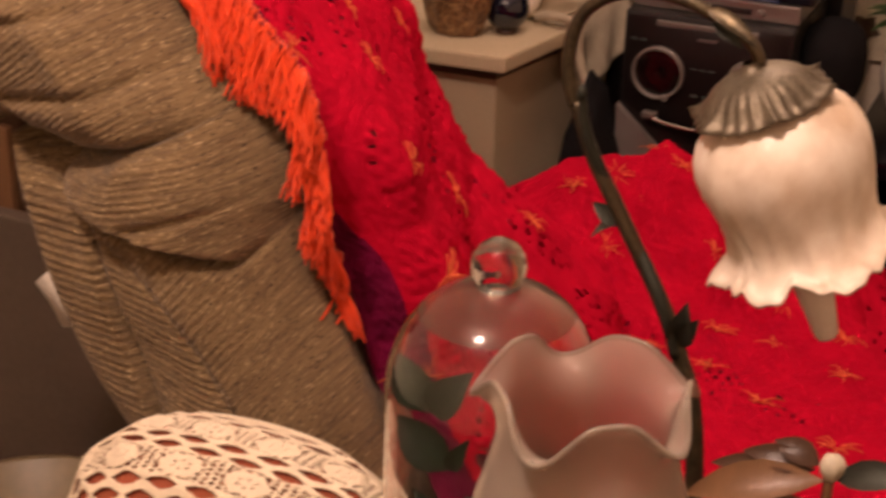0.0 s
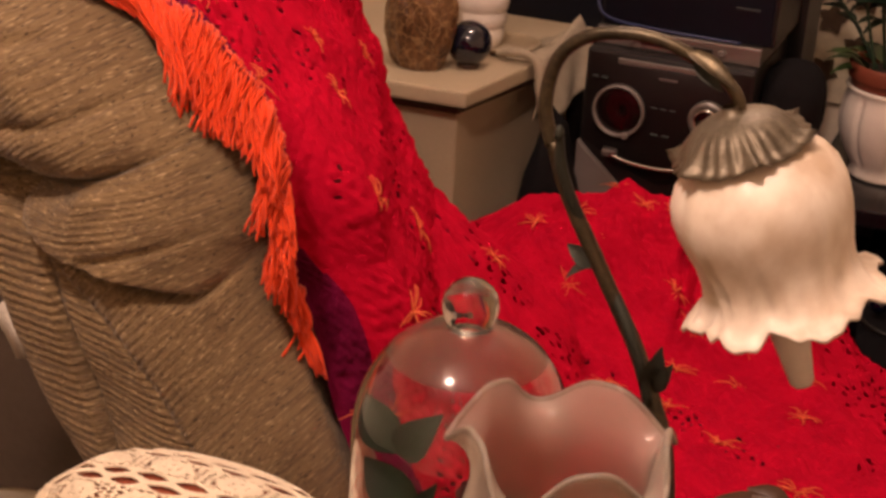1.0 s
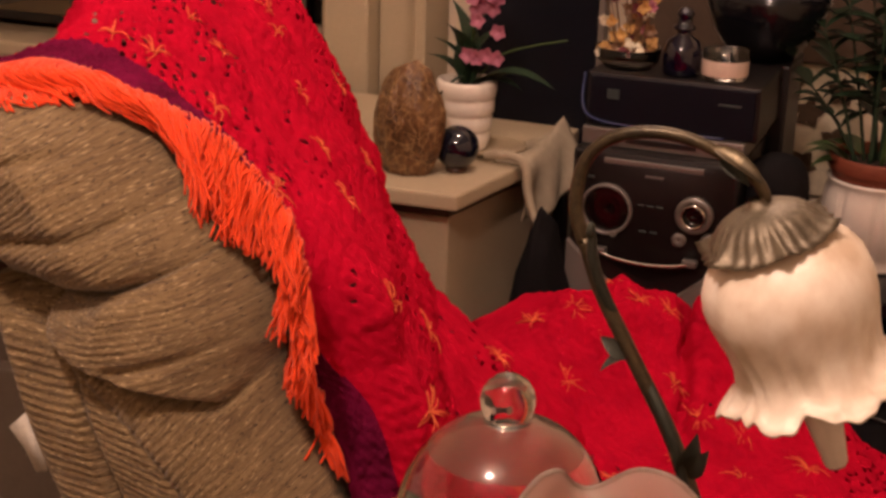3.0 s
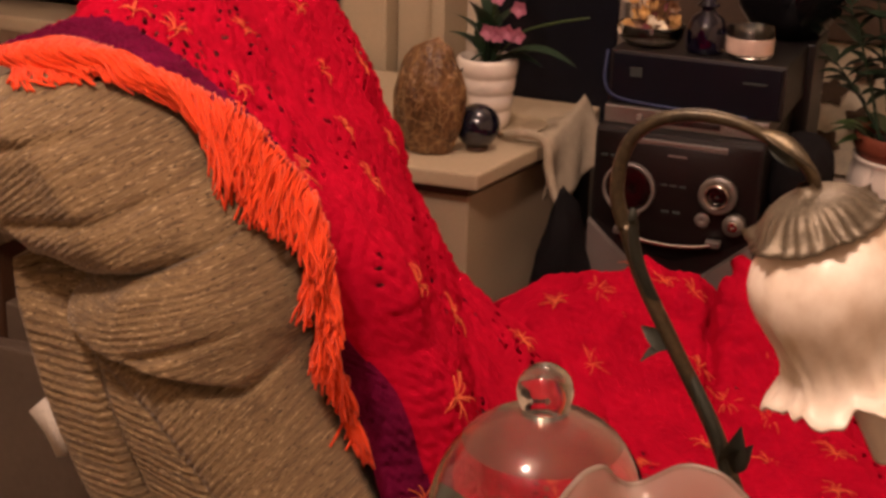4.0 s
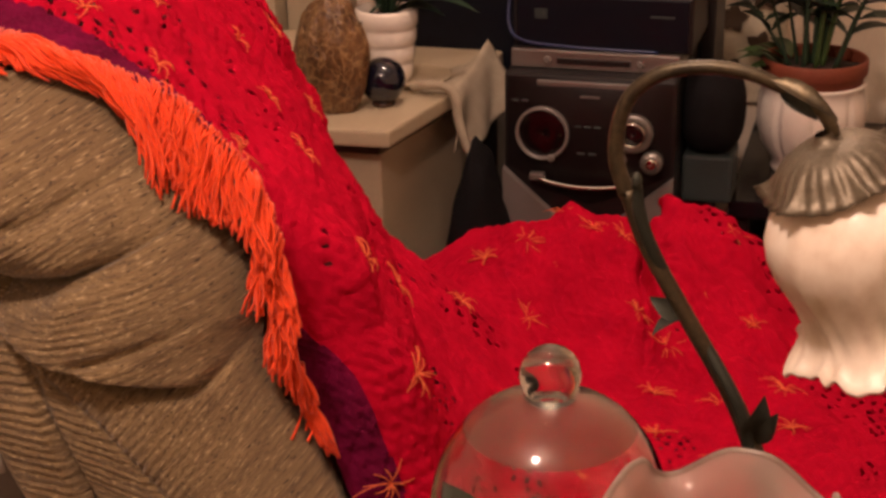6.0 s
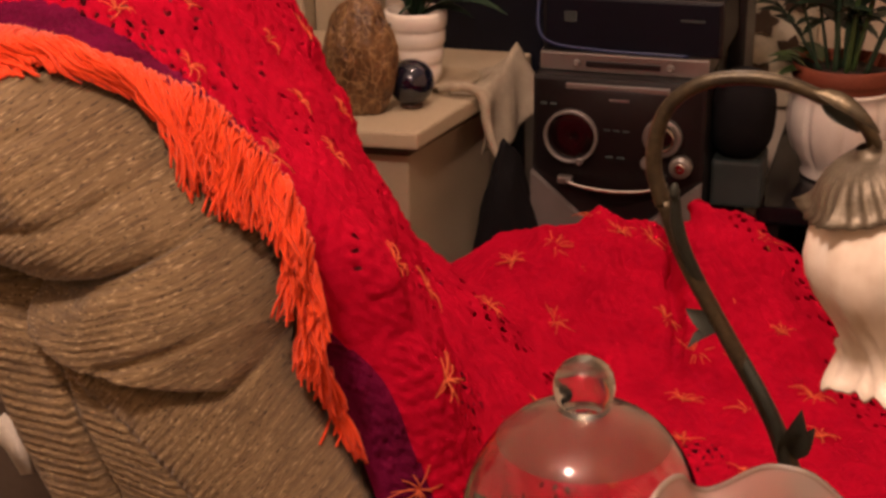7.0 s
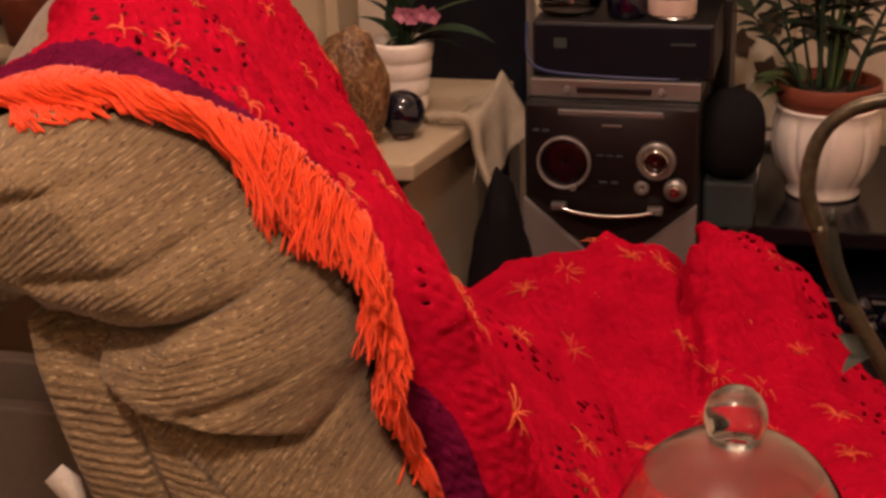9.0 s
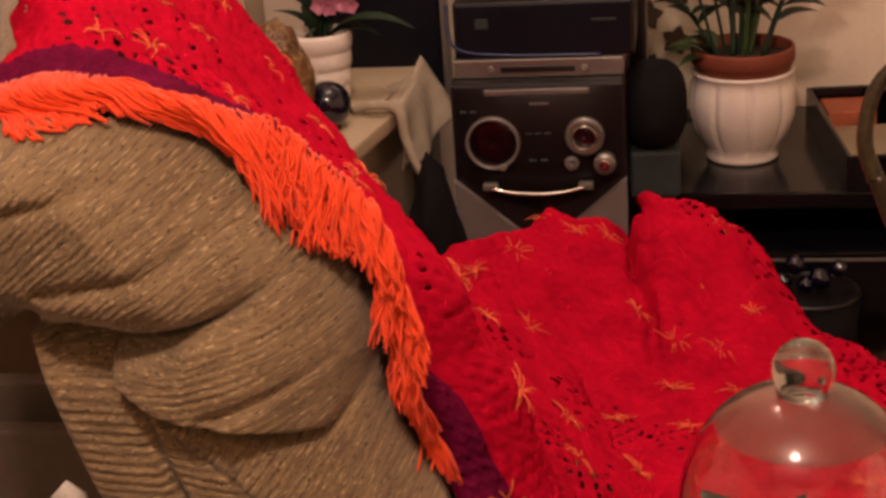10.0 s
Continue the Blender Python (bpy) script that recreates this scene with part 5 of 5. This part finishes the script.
def bottle():
    prof = [(0.0005, 0), (0.028, 0), (0.031, 0.006), (0.031, 0.038), (0.025, 0.055), (0.012, 0.064), (0.011, 0.070), (0.017, 0.073), (0.018, 0.077), (0.012, 0.080), (0.011, 0.092), (0.014, 0.097), (0.010, 0.106), (0.0005, 0.110)]
    ob = part("scent_bottle", lathe(prof, 48), "cobalt")
    ob.location = (0.080, 2.005, BZ)
    return tagged(ob, "dark cobalt glass bottle with a stopper", "bottle")


bottle()
cj = thing("candle_jar", (0.150, 2.005, BZ), "small glass jar with a pink wax candle", "candle")
part("glass", lathe([(0.0005, 0), (0.034, 0), (0.0365, 0.004), (0.0370, 0.047), (0.0355, 0.047), (0.0345, 0.006), (0.0005, 0.005)], 48), "clear", cj)
part("wax", lathe([(0.0005, 0.0056), (0.0338, 0.0062), (0.0338, 0.028), (0.030, 0.027), (0.0005, 0.026)], 48), "wax", cj)
part("label", lathe([(0.03735, 0.008), (0.03755, 0.009), (0.03755, 0.032), (0.03735, 0.033)], 48), "wax", cj, "pale paper band")


def dark_planter():
    o = thing("dark_planter", (0.175, 2.20, 0.7102), "dark glazed planter with trailing foliage", "plant")

    def facet(a, i, r, z):
        return r * (1 + 0.04 * math.cos(5 * a)), z
    part("planter", lathe([(0.0005, 0), (0.05, 0), (0.085, 0.05), (0.105, 0.105), (0.092, 0.125), (0.085, 0.12), (0.0005, 0.115)], 40, facet), "gloss", o)
    r = random.Random(12)
    for k in range(34):
        a = r.uniform(0, 6.28)
        q = r.uniform(0.05, 0.17)
        part("leaf", mesh_from(*leaf_lists((0.03 * math.cos(a), 0.03 * math.sin(a), 0.115), (q * math.cos(a), q * 0.6 * math.sin(a), 0.13 + r.uniform(-0.02, 0.12)), r.uniform(0.02, 0.035), 0.4, 0.3)), r.choice(("leaf2", "leaf")), o)
    return o


dark_planter()
ob = part("stacked_case", box(0.118, 0.232, 2.15, 2.29, 0.2, 0.71, 0.003), "black", smooth=False)
tagged(ob, "black case behind the stereo", "case")
ob = part("blue_cable", tube([(-0.075, 1.99, 0.70), (-0.070, 1.965, 0.655), (-0.045, 1.945, 0.636), (0.02, 1.940, 0.630), (0.10, 1.940, 0.628), (0.17, 1.942, 0.627)], 0.0026, 10), "blue")
tagged(ob, "blue plastic cable across the stereo", "cable")


def speaker():
    o = thing("round_speaker", (0.247, 2.03, 0.375), "rounded black cloth-covered speaker beside the stereo", "speaker")
    bm = bmesh.new()
    bmesh.ops.create_uvsphere(bm, u_segments=32, v_segments=20, radius=1)
    for v in bm.verts:
        x, y, z = v.co
        v.co = (0.052 * math.copysign(abs(x) ** 0.8, x), 0.07 * y, 0.145 + 0.072 * math.copysign(abs(z) ** 0.75, z))
    part("cabinet", bm, "felt", o)
    part("foot", box(-0.040, 0.040, -0.045, 0.045, 0.0, 0.078, 0.006), "teal", o, "dark teal foot", smooth=False)
    return o


speaker()

# ---- black media table with the potted plant ----
tb = thing("media_table", (0.72, 2.24, 0), "black glossy low media table", "table")
part("tabletop", box(-0.44, 0.56, -0.235, 0.245, 0.345, 0.374, 0.004), "gloss", tb, smooth=False)
part("side", box(-0.43, -0.405, -0.22, 0.235, 0.0, 0.3448, 0.003), "black", tb, smooth=False)
part("side", box(0.53, 0.555, -0.22, 0.235, 0.0, 0.3448, 0.003), "black", tb, smooth=False)
part("back_panel", box(-0.404, 0.529, 0.22, 0.234, 0.0, 0.3448, 0.002), "black", tb, smooth=False)
part("shelf", box(-0.404, 0.529, -0.21, 0.219, 0.14, 0.158, 0.002), "gloss", tb, smooth=False)


def player():
    o = thing("disc_player", (0.60, 2.14, 0.1582), "flat black disc player on the shelf", "player")
    part("body", box(-0.21, 0.21, -0.13, 0.13, 0.0, 0.11, 0.005), "gloss", o, smooth=False)
    part("trim", box(-0.205, 0.205, -0.1335, -0.1305, 0.094, 0.099, 0.001), "silver", o, smooth=False)
    for k in range(3):
        part("button", box(-0.19 + 0.02 * k, -0.178 + 0.02 * k, -0.1345, -0.1305, 0.06, 0.07, 0.001), "greyp", o, smooth=False)
    return o


player()
r = random.Random(2)
for k, (x, y, z, s) in enumerate(((0.462, 1.90, 0.292, 0.016), (0.500, 1.895, 0.270, 0.018), (0.478, 1.89, 0.262, 0.013), (0.530, 1.90, 0.285, 0.014), (0.445, 1.905, 0.262, 0.014))):
    bm = bmesh.new()
    bmesh.ops.create_icosphere(bm, subdivisions=3, radius=s)
    ob = part("glass_bauble", bm, "cobalt")
    ob.location = (x, y, z)
    tagged(ob, "dark shiny glass bauble in a basket", "bauble", "baubles in the basket")
bk = thing("dark_basket", (0.49, 1.90, 0.0), "dark woven basket holding shiny baubles", "basket")
part("basket_body", lathe([(0.0005, 0.0), (0.055, 0.0), (0.066, 0.12), (0.072, 0.245), (0.066, 0.246), (0.060, 0.24), (0.0005, 0.238)], 40, lambda a, i, r, z: (r * (1 + 0.012 * math.cos(24 * a)), z)), "felt", bk)
ring = [(0.070 * math.cos(k * math.pi / 24), 0.070 * math.sin(k * math.pi / 24), 0.2465) for k in range(49)]
part("rim", mesh_from(*tube_lists(ring, 0.004, 8)), "black", bk, "rounded woven rim")


def tray():
    o = thing("wooden_tray", (0.60, 2.20, 0.3742), "black lacquered open box with papers inside", "tray")
    a = radians(5)
    rot = Matrix.Rotation(a, 4, "Z")

    def T(name, bm, m, label=""):
        bm.transform(rot)
        part(name, bm, m, o, label, False)
    T("base", box(-0.062, 0.062, -0.19, 0.19, 0.0, 0.008, 0.002), "gloss")
    T("side", box(-0.070, -0.0622, -0.20, 0.20, 0.0, 0.062, 0.003), "gloss")
    T("side", box(0.0622, 0.070, -0.20, 0.20, 0.0, 0.062, 0.003), "gloss")
    T("end", box(-0.062, 0.062, 0.1905, 0.20, 0.0, 0.062, 0.003), "gloss")
    T("end", box(-0.062, 0.062, -0.20, -0.1905, 0.0, 0.062, 0.003), "gloss")
    T("paper", box(-0.055, 0.055, -0.18, 0.08, 0.0085, 0.024, 0.002), "olive", "stack of beige papers")
    T("card", box(-0.048, 0.035, 0.09, 0.18, 0.0085, 0.045, 0.002), "card", "orange card box")
    return o


tray()


def potted_plant():
    o = thing("potted_plant", (0.392, 2.195, 0.3745), "leafy houseplant in terracotta inside a fluted white ceramic pot", "plant")

    def flute(a, i, r, z):
        w = np.clip((z - 0.012) / 0.02, 0, 1) * np.clip((0.150 - z) / 0.02, 0, 1)
        c = math.cos(9 * a + 0.6)
        return r - w * 0.0050 * max(0.0, c) ** 8, z
    prof = [(0.0005, 0.0), (0.058, 0.0), (0.062, 0.003), (0.061, 0.008), (0.057, 0.013), (0.066, 0.028), (0.080, 0.050), (0.0885, 0.078), (0.0905, 0.105), (0.0875, 0.130), (0.0825, 0.145), (0.0845, 0.149), (0.0865, 0.153), (0.0850, 0.157), (0.079, 0.156), (0.078, 0.14)]
    part("cachepot", lathe(prof, 144, flute), "white", o, "fluted white ceramic cachepot")
    part("inner_pot", lathe([(0.070, 0.10), (0.078, 0.150), (0.0800, 0.166), (0.0845, 0.168), (0.0865, 0.172), (0.0865, 0.192), (0.0850, 0.195), (0.081, 0.195), (0.080, 0.190), (0.078, 0.17)], 64), "terracotta", o, "terracotta inner pot")
    part("soil", lathe([(0.0005, 0.180), (0.079, 0.176)], 40, lambda a, i, r, z: (r, z + 0.003 * math.sin(5 * a))), "soil", o)
    r = random.Random(21)
    stems = [(-0.115, -0.02, 0.40), (-0.09, 0.01, 0.46), (-0.02, -0.03, 0.50), (0.03, -0.02, 0.52), (0.07, 0.0, 0.45), (-0.045, 0.03, 0.44), (0.045, 0.035, 0.47), (-0.13, 0.0, 0.30), (0.0, 0.02, 0.40), (0.1, -0.01, 0.36)]
    for k, (tx, ty, tz) in enumerate(stems):
        bx, by = tx * 0.30 + r.uniform(-0.012, 0.012), ty * 0.4
        thin = k in (0, 1, 7)
        pts = [(bx, by, 0.175), (bx + (tx - bx) * 0.35, by, 0.175 + (tz - 0.175) * 0.4), (bx + (tx - bx) * 0.7, (by + ty) / 2, 0.175 + (tz - 0.175) * 0.75), (tx, ty, tz)]
        part("stem", tube(pts, [0.0032, 0.0026, 0.002, 0.0012] if thin else [0.005, 0.0045, 0.003, 0.0015], 8), "leaf2" if k in (3, 4) else "leaf", o)
        path = smooth_path(pts, 8)
        verts, faces = [], []
        for i in range(6 if not thin else 9, len(path), 3):
            for s in (-1, 1):
                p = path[i]
                a = r.uniform(-0.7, 0.7) + (0 if s > 0 else math.pi)
                ln = r.uniform(0.055, 0.085) * (0.75 if thin else 1)
                tip = p + np.array((math.cos(a) * ln, math.sin(a) * ln * 0.8, r.uniform(0.005, 0.035)))
                leaf_lists(p, tip, ln * r.uniform(0.55, 0.70), 0.25, 0.3, verts=verts, faces=faces)
        part("foliage", mesh_from(verts, faces), "leaf2" if k == 4 else "leaf", o)
    # low green leaves at the pot's edge
    for k in range(7):
        a = math.pi + r.uniform(-0.9, 0.7)
        part("leaf", mesh_from(*leaf_lists((0.06 * math.cos(a), 0.06 * math.sin(a), 0.178), (0.13 * math.cos(a), 0.11 * math.sin(a), 0.17 + r.uniform(0, 0.06)), 0.035, 0.4, 0.3)), "leaf2", o)
    return o


potted_plant()


# ---- far left: window plants, curtain, dark furniture ----
def curtain():
    us, vs = np.linspace(0, 1, 160), np.linspace(0, 1, 14)
    U, V = np.meshgrid(us, vs, indexing="ij")
    x = -1.95 + 1.15 * U
    y = 2.40 + 0.022 * np.sin(U * 95 + 1.2 * np.sin(V * 2)) + 0.012 * np.sin(U * 41)
    z = 0.62 + 1.5 * V + 0.02 * np.sin(U * 17) * (1 - V)
    idx = np.arange(U.size).reshape(U.shape)
    quads = np.stack([idx[:-1, :-1], idx[1:, :-1], idx[1:, 1:], idx[:-1, 1:]], -1).reshape(-1, 4)
    ob = part("net_curtain", mesh_from(np.stack([x, y, z], -1).reshape(-1, 3), quads), "curtain")
    ob.modifiers.new("thick", "SOLIDIFY").thickness = 0.002
    part("rail", tube([(-2.0, 2.41, 2.13), (-1.4, 2.41, 2.13), (-0.76, 2.41, 2.13)], 0.009, 10), "silver", ob)
    return tagged(ob, "greyish brown net curtain before the dark window", "curtain")


curtain()


def sill_plant(x, y, z, h, white, seed):
    o = thing("window_plant", (x, y, z), "houseplant with pale flowers on the windowsill" if white else "dark leafy houseplant on the windowsill", "plant")
    part("pot", lathe([(0.0005, 0), (0.045, 0), (0.058, 0.09), (0.062, 0.095), (0.060, 0.105), (0.054, 0.105), (0.0005, 0.095)], 36), "terracotta", o)
    r = random.Random(seed)
    for k in range(22):
        a, q = r.uniform(0, 6.28), r.uniform(0.03, 0.13)
        part("leaf", mesh_from(*leaf_lists((0.02 * math.cos(a), 0.02 * math.sin(a), 0.10), (q * math.cos(a), q * 0.7 * math.sin(a), 0.12 + r.uniform(0.0, h)), r.uniform(0.02, 0.04), 0.3, 0.3)), r.choice(("leaf", "leaf2")), o)
    if white:
        for k in range(9):
            c = (r.uniform(-0.08, 0.10), r.uniform(-0.06, 0.02), 0.10 + h * r.uniform(0.6, 1.05))
            part("stalk", tube([(0, 0, 0.1), (c[0] * 0.4, c[1] * 0.4, 0.1 + (c[2] - 0.1) * 0.6), c], 0.0015, 6, 5), "leaf2", o)
            verts, faces = [], []
            for s in range(5):
                a = s * 1.257
                leaf_lists(c, (c[0] + 0.018 * math.cos(a), c[1] - 0.006, c[2] + 0.018 * math.sin(a)), 0.017, 0.2, 0.2, up=(0, -1, 0), verts=verts, faces=faces, n=5)
            part("blossom", mesh_from(verts, faces), "pale", o, "pale blossom")
    return o


sill_plant(-1.16, 2.36, 0.55, 0.22, True, 31)
sill_plant(-0.92, 2.38, 0.55, 0.16, False, 32)

sb = thing("sideboard", (-1.05, 1.30, 0), "dark wooden sideboard behind the armchair", "sideboard")
part("carcass", box(-0.45, 0.45, -0.20, 0.20, 0.06, 0.58, 0.006), "wood", sb, smooth=False)
part("top", box(-0.47, 0.47, -0.22, 0.22, 0.5802, 0.605, 0.005), "wood", sb, smooth=False)
for x in (-0.225, 0.225):
    part("door", box(x - 0.21, x + 0.21, -0.216, -0.2002, 0.09, 0.56, 0.004), "midwood", sb, smooth=False)
for x in (-0.41, 0.41):
    for y in (-0.16, 0.16):
        part("foot", box(x - 0.03, x + 0.03, y - 0.03, y + 0.03, 0.0, 0.0598, 0.004), "wood", sb, smooth=False)
bowl = part("enamel_bowl", lathe([(0.0005, 0), (0.06, 0), (0.10, 0.03), (0.125, 0.07), (0.128, 0.075), (0.122, 0.072), (0.095, 0.034), (0.0005, 0.008)], 56), "olive")
bowl.location = (-0.30, 0.70, 0.225)
tagged(bowl, "beige enamel bowl on a dark stool", "bowl")
st = thing("low_stool", (-0.30, 0.72, 0), "low dark wooden stool beside the armchair", "stool")
part("seat", box(-0.12, 0.12, -0.11, 0.12, 0.20, 0.2248, 0.005), "wood", st, smooth=False)
for x in (-0.10, 0.10):
    for y in (-0.09, 0.10):
        part("leg", box(x - 0.014, x + 0.014, y - 0.014, y + 0.014, 0, 0.1998, 0.003), "wood", st, smooth=False)


rack = thing("magazine_rack", (-0.42, 0.98, 0), "empty taupe wooden magazine rack beside the armchair", "rack")
part("panel", box(-0.16, 0.14, -0.012, 0.012, 0.0, 0.50, 0.004), "taupe", rack, smooth=False)
part("panel", box(-0.16, 0.14, 0.10, 0.124, 0.0, 0.50, 0.004), "taupe", rack, smooth=False)
part("floor", box(-0.15, 0.13, 0.0122, 0.0998, 0.03, 0.05, 0.002), "taupe", rack, smooth=False)


# ---- on the wall between the stereo and the plant: shadow laid in as coloured sheets ----
bd = thing("brown_wall_board", (0.17, 2.48, 0.656), "brown sheet standing in for shade on the wall above the stereo", "board")
part("board_panel", box(-0.30, 0.185, -0.012, 0.018, 0.0, 0.62, 0.004), "shade_brown", bd, smooth=False)
# cream is lit wall, the brown shapes are leaf shadows put into colour
fp = thing("floral_panel", (0.24, 2.484, 0.40), "cream sheet for lit wall with brown leaf shadows on it", "panel")
part("board_panel", box(-0.10, 0.085, -0.006, 0.014, 0.0, 0.252, 0.003), "pale", fp, smooth=False)
r = random.Random(12)
for cx, cz in ((-0.050, 0.215), (-0.012, 0.160), (0.045, 0.205), (-0.068, 0.110), (0.040, 0.110), (-0.015, 0.060)):
    verts, faces = [], []
    a0 = r.uniform(0, 6)
    for k in range(5):
        a = a0 + k * 2 * math.pi / 5
        leaf_lists((cx, -0.0085, cz), (cx + 0.030 * math.cos(a), -0.0095, cz + 0.030 * math.sin(a)), 0.022, 0.05, 0.05, up=(0, -1, 0), verts=verts, faces=faces, n=6)
    part("flower_shape", mesh_from(verts, faces), "shade_brown", fp, "flat brown leaf shadow")


# ---- pieces that belong to a part of their thing ----
def nest(child_name, parent_name):
    """Hang each such piece under the closest such part of the same thing."""
    def middle(ob):
        return sum((Vector(c) for c in ob.bound_box), Vector()) / 8
    for ob in list(bpy.data.objects):
        if ob.type == "MESH" and ob.parent and ob.name.split(".")[0] == child_name:
            near = [q for q in ob.parent.children if q.name.split(".")[0] == parent_name and q is not ob and not q.children_recursive and q.matrix_basis == ob.matrix_basis == Matrix()]
            if near and ob.matrix_parent_inverse == Matrix():
                ob.parent = min(near, key=lambda q: (middle(q) - middle(ob)).length)


for child_name, parent_name in (("dial_lens", "dial_ring"), ("knob_cap", "volume_knob"), ("soil", "inner_pot"), ("soil", "pot"), ("foliage", "stem"), ("lip", "vase_body"), ("knob", "bell"), ("bulb", "shade"), ("handle_end", "handle"), ("brand_bar", "front_panel")):
    nest(child_name, parent_name)
